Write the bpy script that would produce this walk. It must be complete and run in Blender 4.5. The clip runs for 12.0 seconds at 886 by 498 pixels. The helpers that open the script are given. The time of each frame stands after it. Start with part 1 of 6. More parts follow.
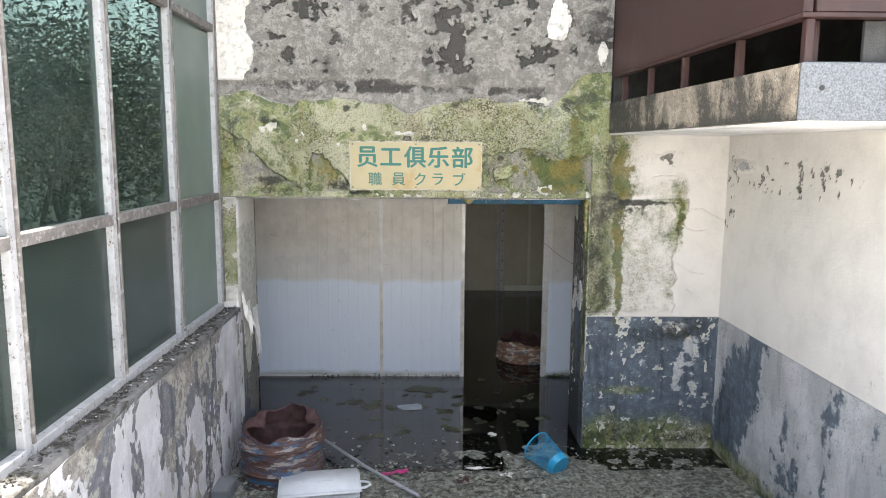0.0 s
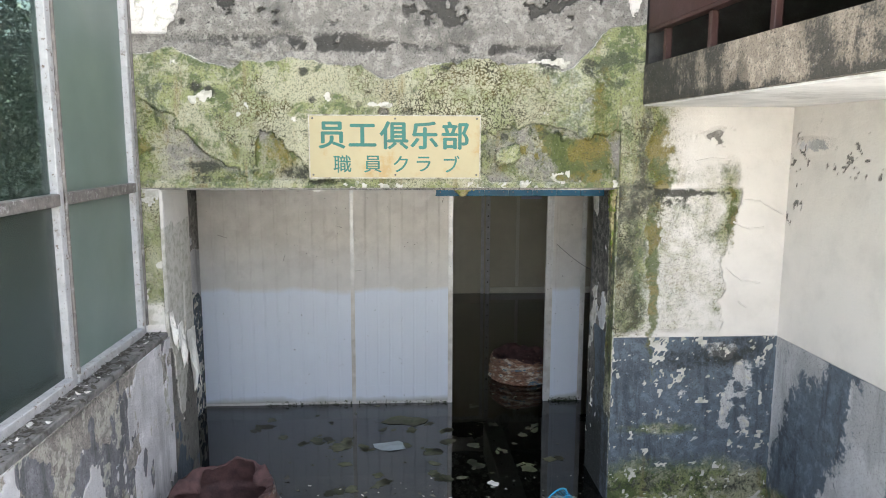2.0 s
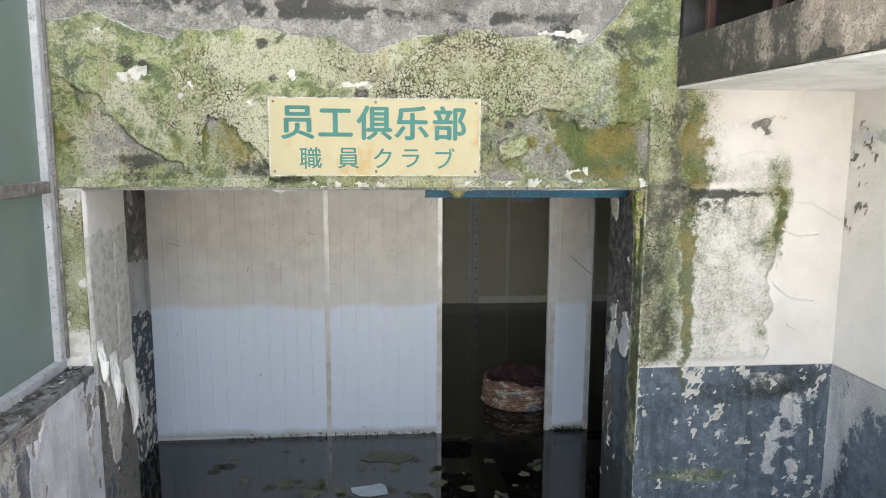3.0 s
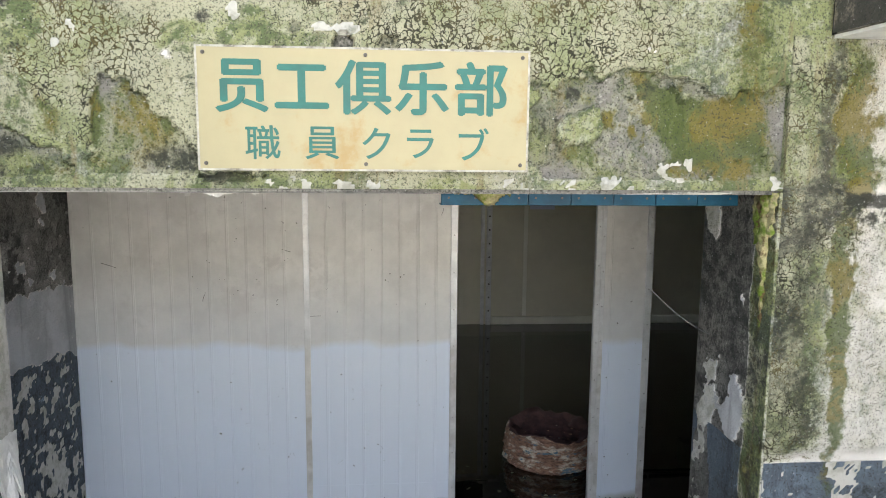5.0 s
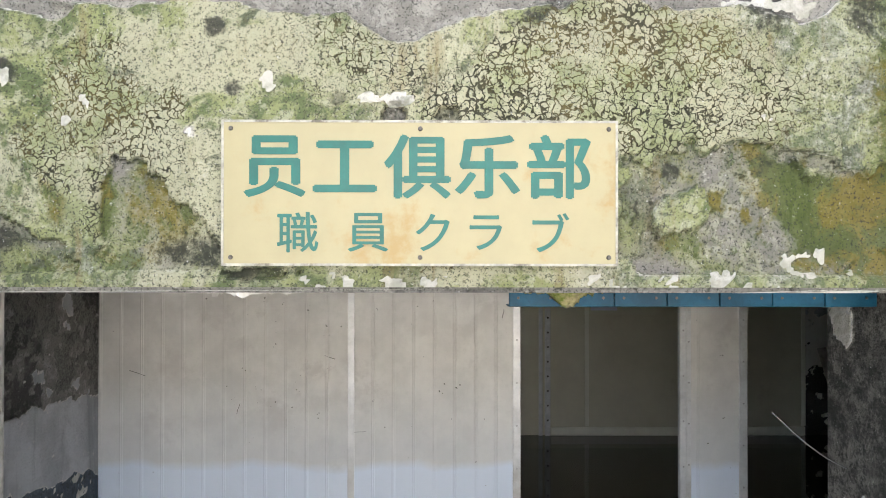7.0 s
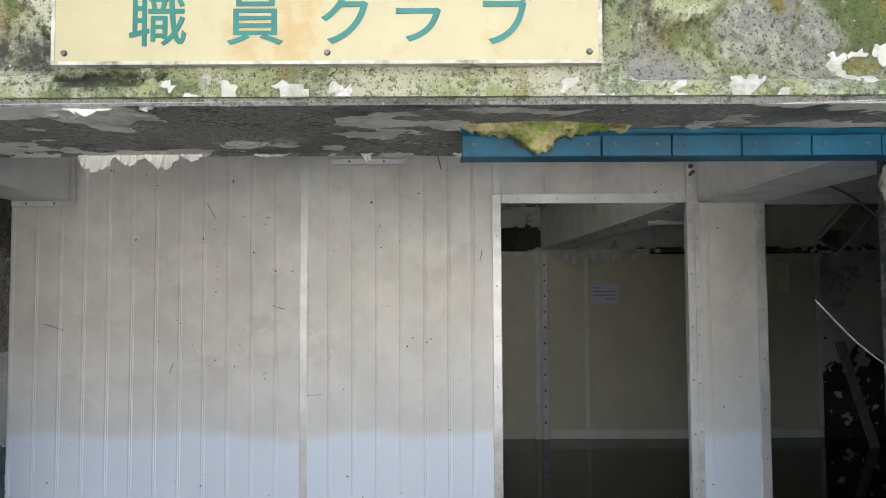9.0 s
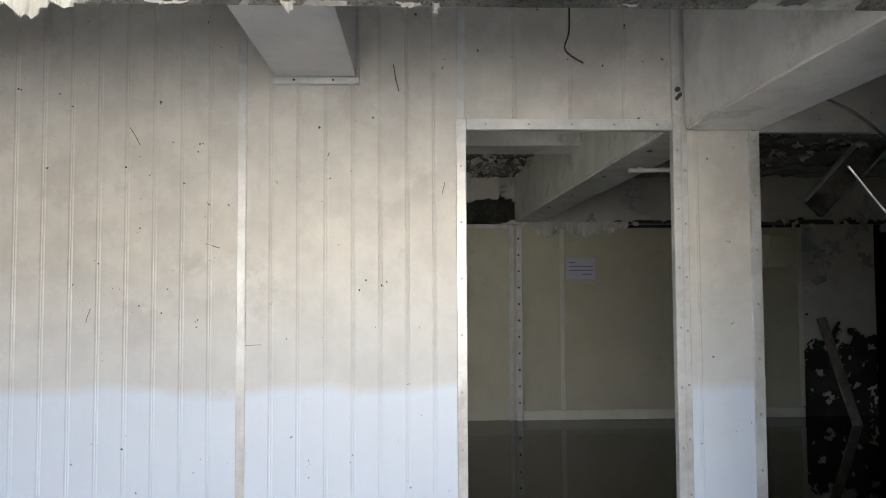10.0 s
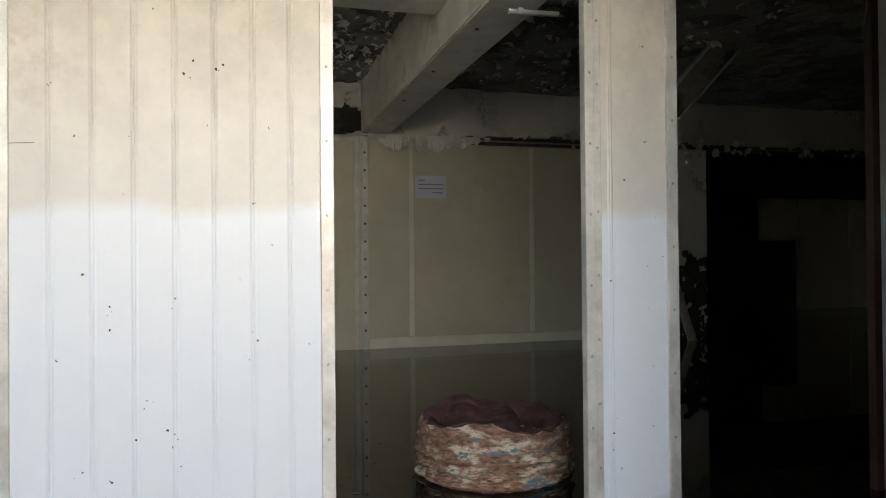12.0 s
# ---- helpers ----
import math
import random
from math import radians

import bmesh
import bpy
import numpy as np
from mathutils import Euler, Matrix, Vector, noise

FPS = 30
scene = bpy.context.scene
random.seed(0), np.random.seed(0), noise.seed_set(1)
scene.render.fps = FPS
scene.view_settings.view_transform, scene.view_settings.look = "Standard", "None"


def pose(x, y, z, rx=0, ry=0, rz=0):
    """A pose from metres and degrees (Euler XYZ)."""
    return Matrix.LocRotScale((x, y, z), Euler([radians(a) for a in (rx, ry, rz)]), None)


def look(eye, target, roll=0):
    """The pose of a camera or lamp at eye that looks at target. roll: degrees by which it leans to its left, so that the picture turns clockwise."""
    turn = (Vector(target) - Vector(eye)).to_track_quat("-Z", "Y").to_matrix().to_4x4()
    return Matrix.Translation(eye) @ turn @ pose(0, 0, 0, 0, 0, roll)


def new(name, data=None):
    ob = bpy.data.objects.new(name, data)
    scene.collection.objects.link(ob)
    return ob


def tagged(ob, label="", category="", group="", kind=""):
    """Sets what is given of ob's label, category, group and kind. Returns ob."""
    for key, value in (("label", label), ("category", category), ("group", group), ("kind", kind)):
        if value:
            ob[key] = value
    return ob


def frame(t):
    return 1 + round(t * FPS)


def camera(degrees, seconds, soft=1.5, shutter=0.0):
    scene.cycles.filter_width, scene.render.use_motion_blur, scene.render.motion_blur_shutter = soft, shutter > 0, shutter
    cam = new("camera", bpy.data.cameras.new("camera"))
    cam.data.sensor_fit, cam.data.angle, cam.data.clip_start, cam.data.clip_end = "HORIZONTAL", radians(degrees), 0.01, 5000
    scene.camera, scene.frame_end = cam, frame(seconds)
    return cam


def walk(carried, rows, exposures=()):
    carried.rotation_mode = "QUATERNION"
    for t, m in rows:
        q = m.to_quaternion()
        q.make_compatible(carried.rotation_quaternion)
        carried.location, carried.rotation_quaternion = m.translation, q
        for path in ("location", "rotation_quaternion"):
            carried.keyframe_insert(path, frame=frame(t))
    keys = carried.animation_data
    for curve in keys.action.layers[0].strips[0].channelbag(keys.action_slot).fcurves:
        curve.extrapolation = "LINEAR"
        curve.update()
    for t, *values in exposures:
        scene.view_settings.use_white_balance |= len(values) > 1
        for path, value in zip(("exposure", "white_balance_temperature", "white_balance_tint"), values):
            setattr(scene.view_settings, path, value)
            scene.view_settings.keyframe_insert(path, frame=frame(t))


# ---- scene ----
cam = camera(64.4, 12.0, soft=1.0)
PATH = [
    (0, (0.055, 0.144, 2.674), (0.093, 2.124, 2.392), 0.4),
    (0.5, (0.017, 0.421, 2.669), (0.058, 2.4, 2.379), 0.4),
    (1, (0.032, 0.743, 2.603), (0.087, 2.721, 2.31), 0.3),
    (1.5, (-0.002, 1.113, 2.56), (0.081, 3.089, 2.265), 0.3),
    (2, (-0.019, 1.497, 2.551), (0.095, 3.471, 2.255), 0.2),
    (2.5, (0.003, 1.932, 2.521), (0.149, 3.905, 2.228), 0.2),
    (3, (-0.026, 2.348, 2.479), (0.141, 4.321, 2.192), 0.3),
    (3.2, (-0.024, 2.518, 2.442), (0.155, 4.489, 2.155), 0.2),
    (4.8, (0.007, 3.642, 2.393), (0.18, 5.614, 2.111), 0.5),
    (5, (0.003, 3.716, 2.387), (0.164, 5.691, 2.117), 0.5),
    (5.5, (-0.076, 3.865, 2.374), (0.026, 5.846, 2.119), 0.4),
    (6, (-0.097, 3.935, 2.369), (-0.037, 5.925, 2.179), 0.3),
    (6.5, (-0.057, 4.027, 2.361), (-0.023, 6.025, 2.286), 0.1),
    (6.7, (-0.036, 4.084, 2.362), (-0.009, 6.083, 2.327), 0.1),
    (8.3, (0.01, 4.521, 2.111), (0.009, 6.518, 2.216), -0.2),
    (8.5, (0.065, 4.589, 2.03), (0.063, 6.586, 2.133), -0.2),
    (9, (0.162, 4.742, 1.876), (0.171, 6.739, 1.975), -0.3),
    (9.5, (0.195, 4.917, 1.73), (0.224, 6.914, 1.824), -0.3),
    (10, (0.248, 5.15, 1.607), (0.322, 7.146, 1.699), -0.3),
    (10.5, (0.276, 5.41, 1.497), (0.424, 7.403, 1.587), -0.3),
    (11, (0.23, 5.537, 1.392), (0.488, 7.519, 1.474), -0.3),
    (11.5, (0.129, 5.692, 1.261), (0.514, 7.654, 1.319), -0.4),
    (12, (0.173, 5.868, 0.995), (0.721, 7.791, 1.013), -0.5),
]
walk(cam, [(t, look(eye, target, roll)) for t, eye, target, roll in PATH],
     exposures=[(0.0, 2.72, 6450, 10), (3.0, 2.94, 6400, 8), (5.0, 2.96, 6450, 8), (6.5, 3.02, 6500, 10), (8.5, 3.04, 6150, 9), (9.5, 3.46, 6300, 9), (10.5, 3.72, 6600, 10), (11.5, 3.70, 6950, 8), (12.0, 3.74, 7250, 8)])

# ---- world, sun ----
world = bpy.data.worlds.new("sky")
scene.world = world
world.use_nodes = True
wn = world.node_tree
sky = wn.nodes.new("ShaderNodeTexSky")
sky.sky_type, sky.sun_disc = "NISHITA", False
sky.sun_elevation, sky.sun_rotation = radians(62), radians(5)
sky.air_density, sky.dust_density, sky.ozone_density = 1.0, 3.0, 1.0
pale = wn.nodes.new("ShaderNodeHueSaturation")
pale.inputs["Saturation"].default_value = 0.45
wn.links.new(sky.outputs[0], pale.inputs["Color"])
wn.links.new(pale.outputs[0], wn.nodes["Background"].inputs[0])
wn.nodes["Background"].inputs[1].default_value = 0.15
sun = new("sun", bpy.data.lights.new("sun", "SUN"))
sun.data.energy, sun.data.angle, sun.data.color = 4.2, radians(0.5), (1.0, 0.95, 0.87)
sun.matrix_world = look((0.04, 0.52, 1.0), (0, 0, 0))

# ---- materials ----
def mat(name, color, rough=0.6, metal=0.0, var=0.25, scale=6.0, bump=0.2, stain=None, stain_amount=0.5, stain_scale=1.5, fine=90.0, spec=0.5, island=0.0, squash=(1, 1, 1), second=None, second_amount=0.4, second_scale=8.0):
    """Plain procedural surface: colour with coarse stains and fine grain, and a bump."""
    m = bpy.data.materials.new(name)
    m.use_nodes = True
    nt = m.node_tree
    b = nt.nodes["Principled BSDF"]
    tc = nt.nodes.new("ShaderNodeTexCoord")
    n1 = nt.nodes.new("ShaderNodeTexNoise")
    n1.inputs["Scale"].default_value, n1.inputs["Detail"].default_value, n1.inputs["Roughness"].default_value = scale, 8, 0.65
    n2 = nt.nodes.new("ShaderNodeTexNoise")
    n2.inputs["Scale"].default_value, n2.inputs["Detail"].default_value = fine, 3
    n3 = nt.nodes.new("ShaderNodeTexNoise")
    n3.inputs["Scale"].default_value, n3.inputs["Detail"].default_value, n3.inputs["Roughness"].default_value = stain_scale, 9, 0.7
    n4 = nt.nodes.new("ShaderNodeTexNoise")
    n4.inputs["Scale"].default_value, n4.inputs["Detail"].default_value, n4.inputs["Roughness"].default_value = second_scale, 7, 0.7
    mp = nt.nodes.new("ShaderNodeMapping")
    mp.inputs["Scale"].default_value = squash
    nt.links.new(tc.outputs["Object"], mp.inputs[0])
    for n in (n1, n2, n3, n4):
        nt.links.new(mp.outputs[0], n.inputs["Vector"])
    def mix(a, c, f):
        x = nt.nodes.new("ShaderNodeMix")
        x.data_type = "RGBA"
        for sock, v in ((x.inputs[0], f), (x.inputs[6], a), (x.inputs[7], c)):
            if hasattr(v, "node"):
                nt.links.new(v, sock)
            else:
                sock.default_value = v
        return x.outputs[2]
    def ramp(v, lo, hi, top=1.0):
        r = nt.nodes.new("ShaderNodeMapRange")
        r.interpolation_type = "SMOOTHSTEP"
        r.inputs[1].default_value, r.inputs[2].default_value, r.inputs[4].default_value = lo, hi, top
        nt.links.new(v, r.inputs[0])
        return r.outputs[0]
    c = Vector(color)
    col = mix((*(c * (1 - var)), 1), (*[min(1, v * (1 + var)) for v in c], 1), ramp(n1.outputs[0], 0.3, 0.7))
    col = mix(col, (*(c * 0.7), 1), ramp(n2.outputs[0], 0.55, 0.75, 0.5 * min(1, var * 3)))
    if stain:
        col = mix(col, (*stain, 1), ramp(n3.outputs[0], 0.62 - 0.3 * stain_amount, 0.72 - 0.2 * stain_amount))
    if second:
        col = mix(col, (*second, 1), ramp(n4.outputs[0], 0.62 - 0.3 * second_amount, 0.68 - 0.25 * second_amount))
    if island:
        oi = nt.nodes.new("ShaderNodeNewGeometry")
        hs = nt.nodes.new("ShaderNodeHueSaturation")
        mr = nt.nodes.new("ShaderNodeMapRange")
        mr.inputs[3].default_value, mr.inputs[4].default_value = 1 - island, 1 + island
        nt.links.new(oi.outputs["Random Per Island"], mr.inputs[0])
        nt.links.new(mr.outputs[0], hs.inputs["Value"])
        nt.links.new(col, hs.inputs["Color"])
        col = hs.outputs[0]
    nt.links.new(col, b.inputs["Base Color"])
    b.inputs["Metallic"].default_value = metal
    b.inputs["Specular IOR Level"].default_value = spec
    rr = nt.nodes.new("ShaderNodeMapRange")
    rr.inputs[3].default_value, rr.inputs[4].default_value = max(0.03, rough - 0.12), min(1, rough + 0.12)
    nt.links.new(n1.outputs[0], rr.inputs[0])
    nt.links.new(rr.outputs[0], b.inputs["Roughness"])
    if bump:
        bp = nt.nodes.new("ShaderNodeBump")
        bp.inputs["Strength"].default_value, bp.inputs["Distance"].default_value = bump, 0.004
        ad = nt.nodes.new("ShaderNodeMath")
        nt.links.new(n1.outputs[0], ad.inputs[0])
        nt.links.new(n2.outputs[0], ad.inputs[1])
        nt.links.new(ad.outputs[0], bp.inputs["Height"])
        nt.links.new(bp.outputs[0], b.inputs["Normal"])
    return m


def wall_material(name, paint=(0.71, 0.675, 0.63), dado=(0.112, 0.138, 0.168), bare=(0.235, 0.222, 0.20), primer=(0.42, 0.42, 0.425), crack=0.0):
    """Old painted plaster. The wear attributes of the mesh say where paint, dado, bare render, moss, dirt and painted
    shade are; noise breaks their edges.
    """
    m = bpy.data.materials.new(name)
    m.use_nodes = True
    nt = m.node_tree
    b = nt.nodes["Principled BSDF"]
    tc = nt.nodes.new("ShaderNodeTexCoord")
    def noise_node(scale, detail=6, rough=0.6, dist=0.0, squash=(1, 1, 1)):
        mp = nt.nodes.new("ShaderNodeMapping")
        mp.inputs["Scale"].default_value = squash
        nt.links.new(tc.outputs["Object"], mp.inputs[0])
        n = nt.nodes.new("ShaderNodeTexNoise")
        n.inputs["Scale"].default_value, n.inputs["Detail"].default_value, n.inputs["Roughness"].default_value, n.inputs["Distortion"].default_value = scale, detail, rough, dist
        nt.links.new(mp.outputs[0], n.inputs["Vector"])
        return n.outputs[0]
    def math_node(op, a, c, d=None):
        x = nt.nodes.new("ShaderNodeMath")
        x.operation = op
        for sock, v in zip(x.inputs, (a, c, d)):
            if v is None:
                continue
            if hasattr(v, "node"):
                nt.links.new(v, sock)
            else:
                sock.default_value = v
        return x.outputs[0]
    def ramp(v, lo, hi, top=1.0):
        r = nt.nodes.new("ShaderNodeMapRange")
        r.interpolation_type = "SMOOTHSTEP"
        r.inputs[1].default_value, r.inputs[2].default_value, r.inputs[4].default_value = lo, hi, top
        nt.links.new(v, r.inputs[0])
        return r.outputs[0]
    def mix(a, c, f):
        x = nt.nodes.new("ShaderNodeMix")
        x.data_type = "RGBA"
        for sock, v in ((x.inputs[0], f), (x.inputs[6], a), (x.inputs[7], c)):
            if hasattr(v, "node"):
                nt.links.new(v, sock)
            else:
                sock.default_value = (*v, 1) if isinstance(v, tuple) else v
        return x.outputs[2]
    def attr(key):
        a = nt.nodes.new("ShaderNodeAttribute")
        a.attribute_name = key
        return a.outputs["Fac"]
    fine, mid, big = noise_node(70, 6, 0.7), noise_node(17, 8, 0.65), noise_node(3.0, 8, 0.6)
    speck = noise_node(160, 3, 0.6)
    drip = noise_node(9, 6, 0.65, 0.3, (1, 1, 0.13))
    def masked(key, wob=0.45, soft=0.12):
        v = math_node("ADD", attr(key), math_node("MULTIPLY", math_node("SUBTRACT", mid, 0.5), wob))
        v = math_node("ADD", v, math_node("MULTIPLY", math_node("SUBTRACT", fine, 0.5), wob * 0.6))
        return math_node("MULTIPLY", ramp(v, 0.5 - soft, 0.5 + soft), ramp(attr(key), 0.02, 0.16))
    col = mix(paint, tuple(v * 0.88 for v in paint), ramp(big, 0.4, 0.7))
    col = mix(col, tuple(v * 0.85 for v in paint), ramp(mid, 0.56, 0.75, 0.3))
    col = mix(col, tuple(v * 0.72 for v in paint), ramp(drip, 0.6, 0.8, 0.35))
    dcol = mix(dado, tuple(v * 1.5 for v in dado), ramp(mid, 0.46, 0.64))
    dcol = mix(dcol, tuple(v * 0.6 for v in dado), ramp(drip, 0.5, 0.64, 0.8))
    dcol = mix(dcol, tuple(v * 0.38 for v in dado), ramp(noise_node(4, 10, 0.78), 0.53, 0.66, 0.75))
    dcol = mix(dcol, tuple(v * 3.6 for v in dado), ramp(noise_node(13, 10, 0.85, 0.4), 0.60, 0.64, 0.85))
    col = mix(col, dcol, masked("dado", 0.06, 0.03))
    pcol = mix(primer, tuple(v * 1.35 for v in primer), ramp(big, 0.42, 0.62))
    pcol = mix(pcol, tuple(v * 0.7 for v in primer), ramp(drip, 0.5, 0.7, 0.7))
    col = mix(col, pcol, masked("primer", 1.1, 0.07))
    bcol = mix(bare, tuple(v * 1.5 for v in bare), ramp(mid, 0.46, 0.58))
    bcol = mix(bcol, tuple(v * 0.5 for v in bare), ramp(big, 0.5, 0.66, 0.8))
    bcol = mix(bcol, tuple(v * 0.45 for v in bare), ramp(fine, 0.54, 0.64, 0.75))
    bcol = mix(bcol, tuple(v * 2.3 for v in bare), ramp(noise_node(11, 8, 0.75, 0.5), 0.60, 0.66, 0.7))
    bcol = mix(bcol, tuple(v * 0.30 for v in bare), masked("pit", 1.6, 0.28))
    col = mix(col, bcol, masked("bare", 0.3, 0.04))
    patch = noise_node(6.5, 9, 0.7, 0.6)
    green = mix((0.090, 0.125, 0.030), (0.25, 0.275, 0.105), ramp(patch, 0.45, 0.54))
    green = mix(green, (0.44, 0.43, 0.30), ramp(mid, 0.53, 0.60, 0.6))
    green = mix(green, (0.44, 0.42, 0.29), ramp(noise_node(2.3, 9, 0.7, 0.5), 0.50, 0.57, 0.85))
    green = mix(green, (0.030, 0.052, 0.014), ramp(noise_node(3.4, 9, 0.72, 0.9), 0.57, 0.63, 0.9))
    green = mix(green, (0.050, 0.062, 0.018), ramp(fine, 0.54, 0.60, 0.75))
    green = mix(green, (0.22, 0.165, 0.06), ramp(drip, 0.56, 0.66, 0.6))
    col = mix(col, green, math_node("MULTIPLY", masked("moss", 0.9, 0.3), 0.93))
    col = mix(col, mix((0.17, 0.135, 0.02), (0.075, 0.10, 0.022), ramp(patch, 0.45, 0.55)), math_node("MULTIPLY", masked("olive", 1.3, 0.25), 0.85))
    col = mix(col, (0.035, 0.036, 0.03), math_node("MULTIPLY", masked("grime", 1.3, 0.22), 0.9))
    vo = nt.nodes.new("ShaderNodeTexVoronoi")
    vo.feature = "DISTANCE_TO_EDGE"
    vo.inputs["Scale"].default_value = 36
    mp = nt.nodes.new("ShaderNodeMapping")
    wob = nt.nodes.new("ShaderNodeVectorMath")
    wob.operation = "MULTIPLY_ADD"
    nz = nt.nodes.new("ShaderNodeTexNoise")
    nz.inputs["Scale"].default_value = 25
    nt.links.new(tc.outputs["Object"], nz.inputs["Vector"])
    nt.links.new(nz.outputs["Color"], wob.inputs[0])
    wob.inputs[1].default_value = (0.075, 0.075, 0.075)
    nt.links.new(tc.outputs["Object"], wob.inputs[2])
    nt.links.new(wob.outputs[0], vo.inputs["Vector"])
    cream = mix((0.44, 0.425, 0.295), (0.31, 0.33, 0.18), ramp(noise_node(5.5, 6, 0.65), 0.45, 0.6))
    col = mix(col, cream, math_node("MULTIPLY", masked("crackle", 0.9, 0.2), 0.88))
    width = math_node("MULTIPLY", math_node("ADD", attr("crackle"), math_node("MULTIPLY", math_node("ADD", math_node("SUBTRACT", mid, 0.55), math_node("MULTIPLY", math_node("SUBTRACT", noise_node(4.6, 6, 0.6), 0.52), 1.6)), 2.0)), 0.085)
    width = math_node("ADD", width, math_node("MULTIPLY", math_node("SUBTRACT", fine, 0.5), 0.16))
    crk = math_node("MULTIPLY", ramp(math_node("SUBTRACT", width, vo.outputs["Distance"]), -0.02, 0.03), ramp(attr("crackle"), 0.05, 0.3))
    col = mix(col, mix((0.036, 0.034, 0.018), (0.12, 0.095, 0.03), ramp(big, 0.4, 0.6)), math_node("MULTIPLY", crk, 0.92))
    dirt = math_node("ADD", math_node("ADD", attr("moss"), attr("dado")), attr("bare"))
    col = mix(col, (0.035, 0.036, 0.03), math_node("MULTIPLY", ramp(speck, 0.57, 0.64, 0.8), ramp(dirt, 0.15, 0.5)))
    col = mix(col, (0.62, 0.61, 0.58), math_node("MULTIPLY", ramp(noise_node(95, 4, 0.75), 0.64, 0.70, 0.8), ramp(dirt, 0.15, 0.5)))
    col = mix(col, mix((0.62, 0.60, 0.55), (0.46, 0.45, 0.38), ramp(mid, 0.45, 0.6)), masked("flake", 0.6, 0.06))
    nt.links.new(col, b.inputs["Base Color"])
    b.inputs["Roughness"].default_value = 0.8
    b.inputs["Specular IOR Level"].default_value = 0.3
    bp = nt.nodes.new("ShaderNodeBump")
    bp.inputs["Strength"].default_value, bp.inputs["Distance"].default_value = 1.0, 0.02
    h = math_node("ADD", math_node("MULTIPLY", mid, 0.8), math_node("MULTIPLY", fine, 0.45))
    h = math_node("SUBTRACT", h, math_node("MULTIPLY", crk, 0.35))
    h = math_node("MULTIPLY", h, math_node("ADD", 0.22, ramp(math_node("ADD", dirt, attr("primer")), 0.1, 0.6, 0.9)))
    nt.links.new(h, bp.inputs["Height"])
    nt.links.new(bp.outputs[0], b.inputs["Normal"])
    return m


WALL = wall_material("old_plaster")
LOW = wall_material("scraped_low_plaster", primer=(0.60, 0.585, 0.60), dado=(0.20, 0.20, 0.215), bare=(0.30, 0.275, 0.25))
CEILING = wall_material("brown_grey_ceiling_plaster", paint=(0.34, 0.325, 0.31), primer=(0.30, 0.29, 0.28), bare=(0.19, 0.18, 0.17))
BAND = wall_material("weathered_concrete", bare=(0.31, 0.26, 0.20))
CONCRETE = mat("concrete", (0.27, 0.245, 0.21), 0.85, var=0.4, scale=6, bump=0.7, stain=(0.08, 0.073, 0.06), stain_amount=0.5, stain_scale=4)
SILL_DARK = mat("dark_sill", (0.17, 0.165, 0.16), 0.85, var=0.4, scale=12, bump=0.7, stain=(0.05, 0.048, 0.04), stain_amount=0.5, stain_scale=9)
# Near-black concrete: the shade inside closed rooms is put into its colour.
DARK_CONCRETE = mat("shade_dark_concrete", (0.05, 0.05, 0.048), 0.9, var=0.4, scale=5, bump=0.6, stain=(0.03, 0.03, 0.028))
PALE_RENDER = mat("pale_rough_render", (0.17, 0.18, 0.19), 0.9, var=0.4, scale=120, bump=1.0, stain=(0.10, 0.10, 0.10), stain_amount=0.2)
WHITE = mat("dirty_white_plaster", (0.80, 0.78, 0.75), 0.8, var=0.15, scale=3, bump=0.3, stain=(0.58, 0.56, 0.53), stain_amount=0.3)
FLAKE = mat("paint_flake", (0.70, 0.68, 0.64), 0.7, var=0.15, scale=9, bump=0.3, island=0.2)
BROWN = mat("brown_painted_steel", (0.036, 0.0135, 0.011), 0.5, var=0.25, scale=2.5, bump=0.1, stain=(0.06, 0.028, 0.024), stain_amount=0.3)
BLUE = mat("blue_painted_sheet", (0.006, 0.075, 0.135), 0.5, var=0.3, scale=7, bump=0.15, stain=(0.012, 0.05, 0.08), stain_amount=0.4, spec=0.3)
ALU = mat("aluminium", (0.66, 0.655, 0.65), 0.42, 0.3, var=0.12, scale=9, bump=0.15, stain=(0.50, 0.48, 0.46), stain_amount=0.3)
FRAME_PAINT = mat("weathered_window_paint", (0.40, 0.40, 0.405), 0.6, var=0.15, scale=16, bump=0.4, stain=(0.27, 0.255, 0.245), stain_amount=0.25, stain_scale=14, second=(0.12, 0.08, 0.05), second_amount=0.12, second_scale=40)
RAIL_PAINT = mat("dirty_rail_paint", (0.155, 0.14, 0.13), 0.75, var=0.35, scale=18, bump=0.6, stain=(0.32, 0.31, 0.30), stain_amount=0.3, stain_scale=22)
PALE_TRIM = mat("pale_trim_enamel", (0.80, 0.78, 0.68), 0.4, var=0.06, scale=3, bump=0.05)
CREAM = mat("cream_panel_enamel", (0.62, 0.585, 0.46), 0.45, var=0.06, scale=2, bump=0.08, stain=(0.54, 0.50, 0.39), stain_amount=0.15)
SIGN = mat("cream_enamel_sign", (0.375, 0.325, 0.185), 0.5, var=0.06, scale=3, bump=0.05, stain=(0.36, 0.25, 0.10), stain_amount=0.28, stain_scale=2.6)
GREEN_PAINT = mat("green_lettering", (0.009, 0.125, 0.10), 0.5, var=0.15, scale=10, bump=0.0)
FOAM = mat("yellow_foam", (0.38, 0.33, 0.17), 0.9, var=0.5, scale=26, bump=1.0, stain=(0.13, 0.19, 0.015), stain_amount=0.6, stain_scale=11, second=(0.12, 0.075, 0.03), second_amount=0.3, second_scale=18)
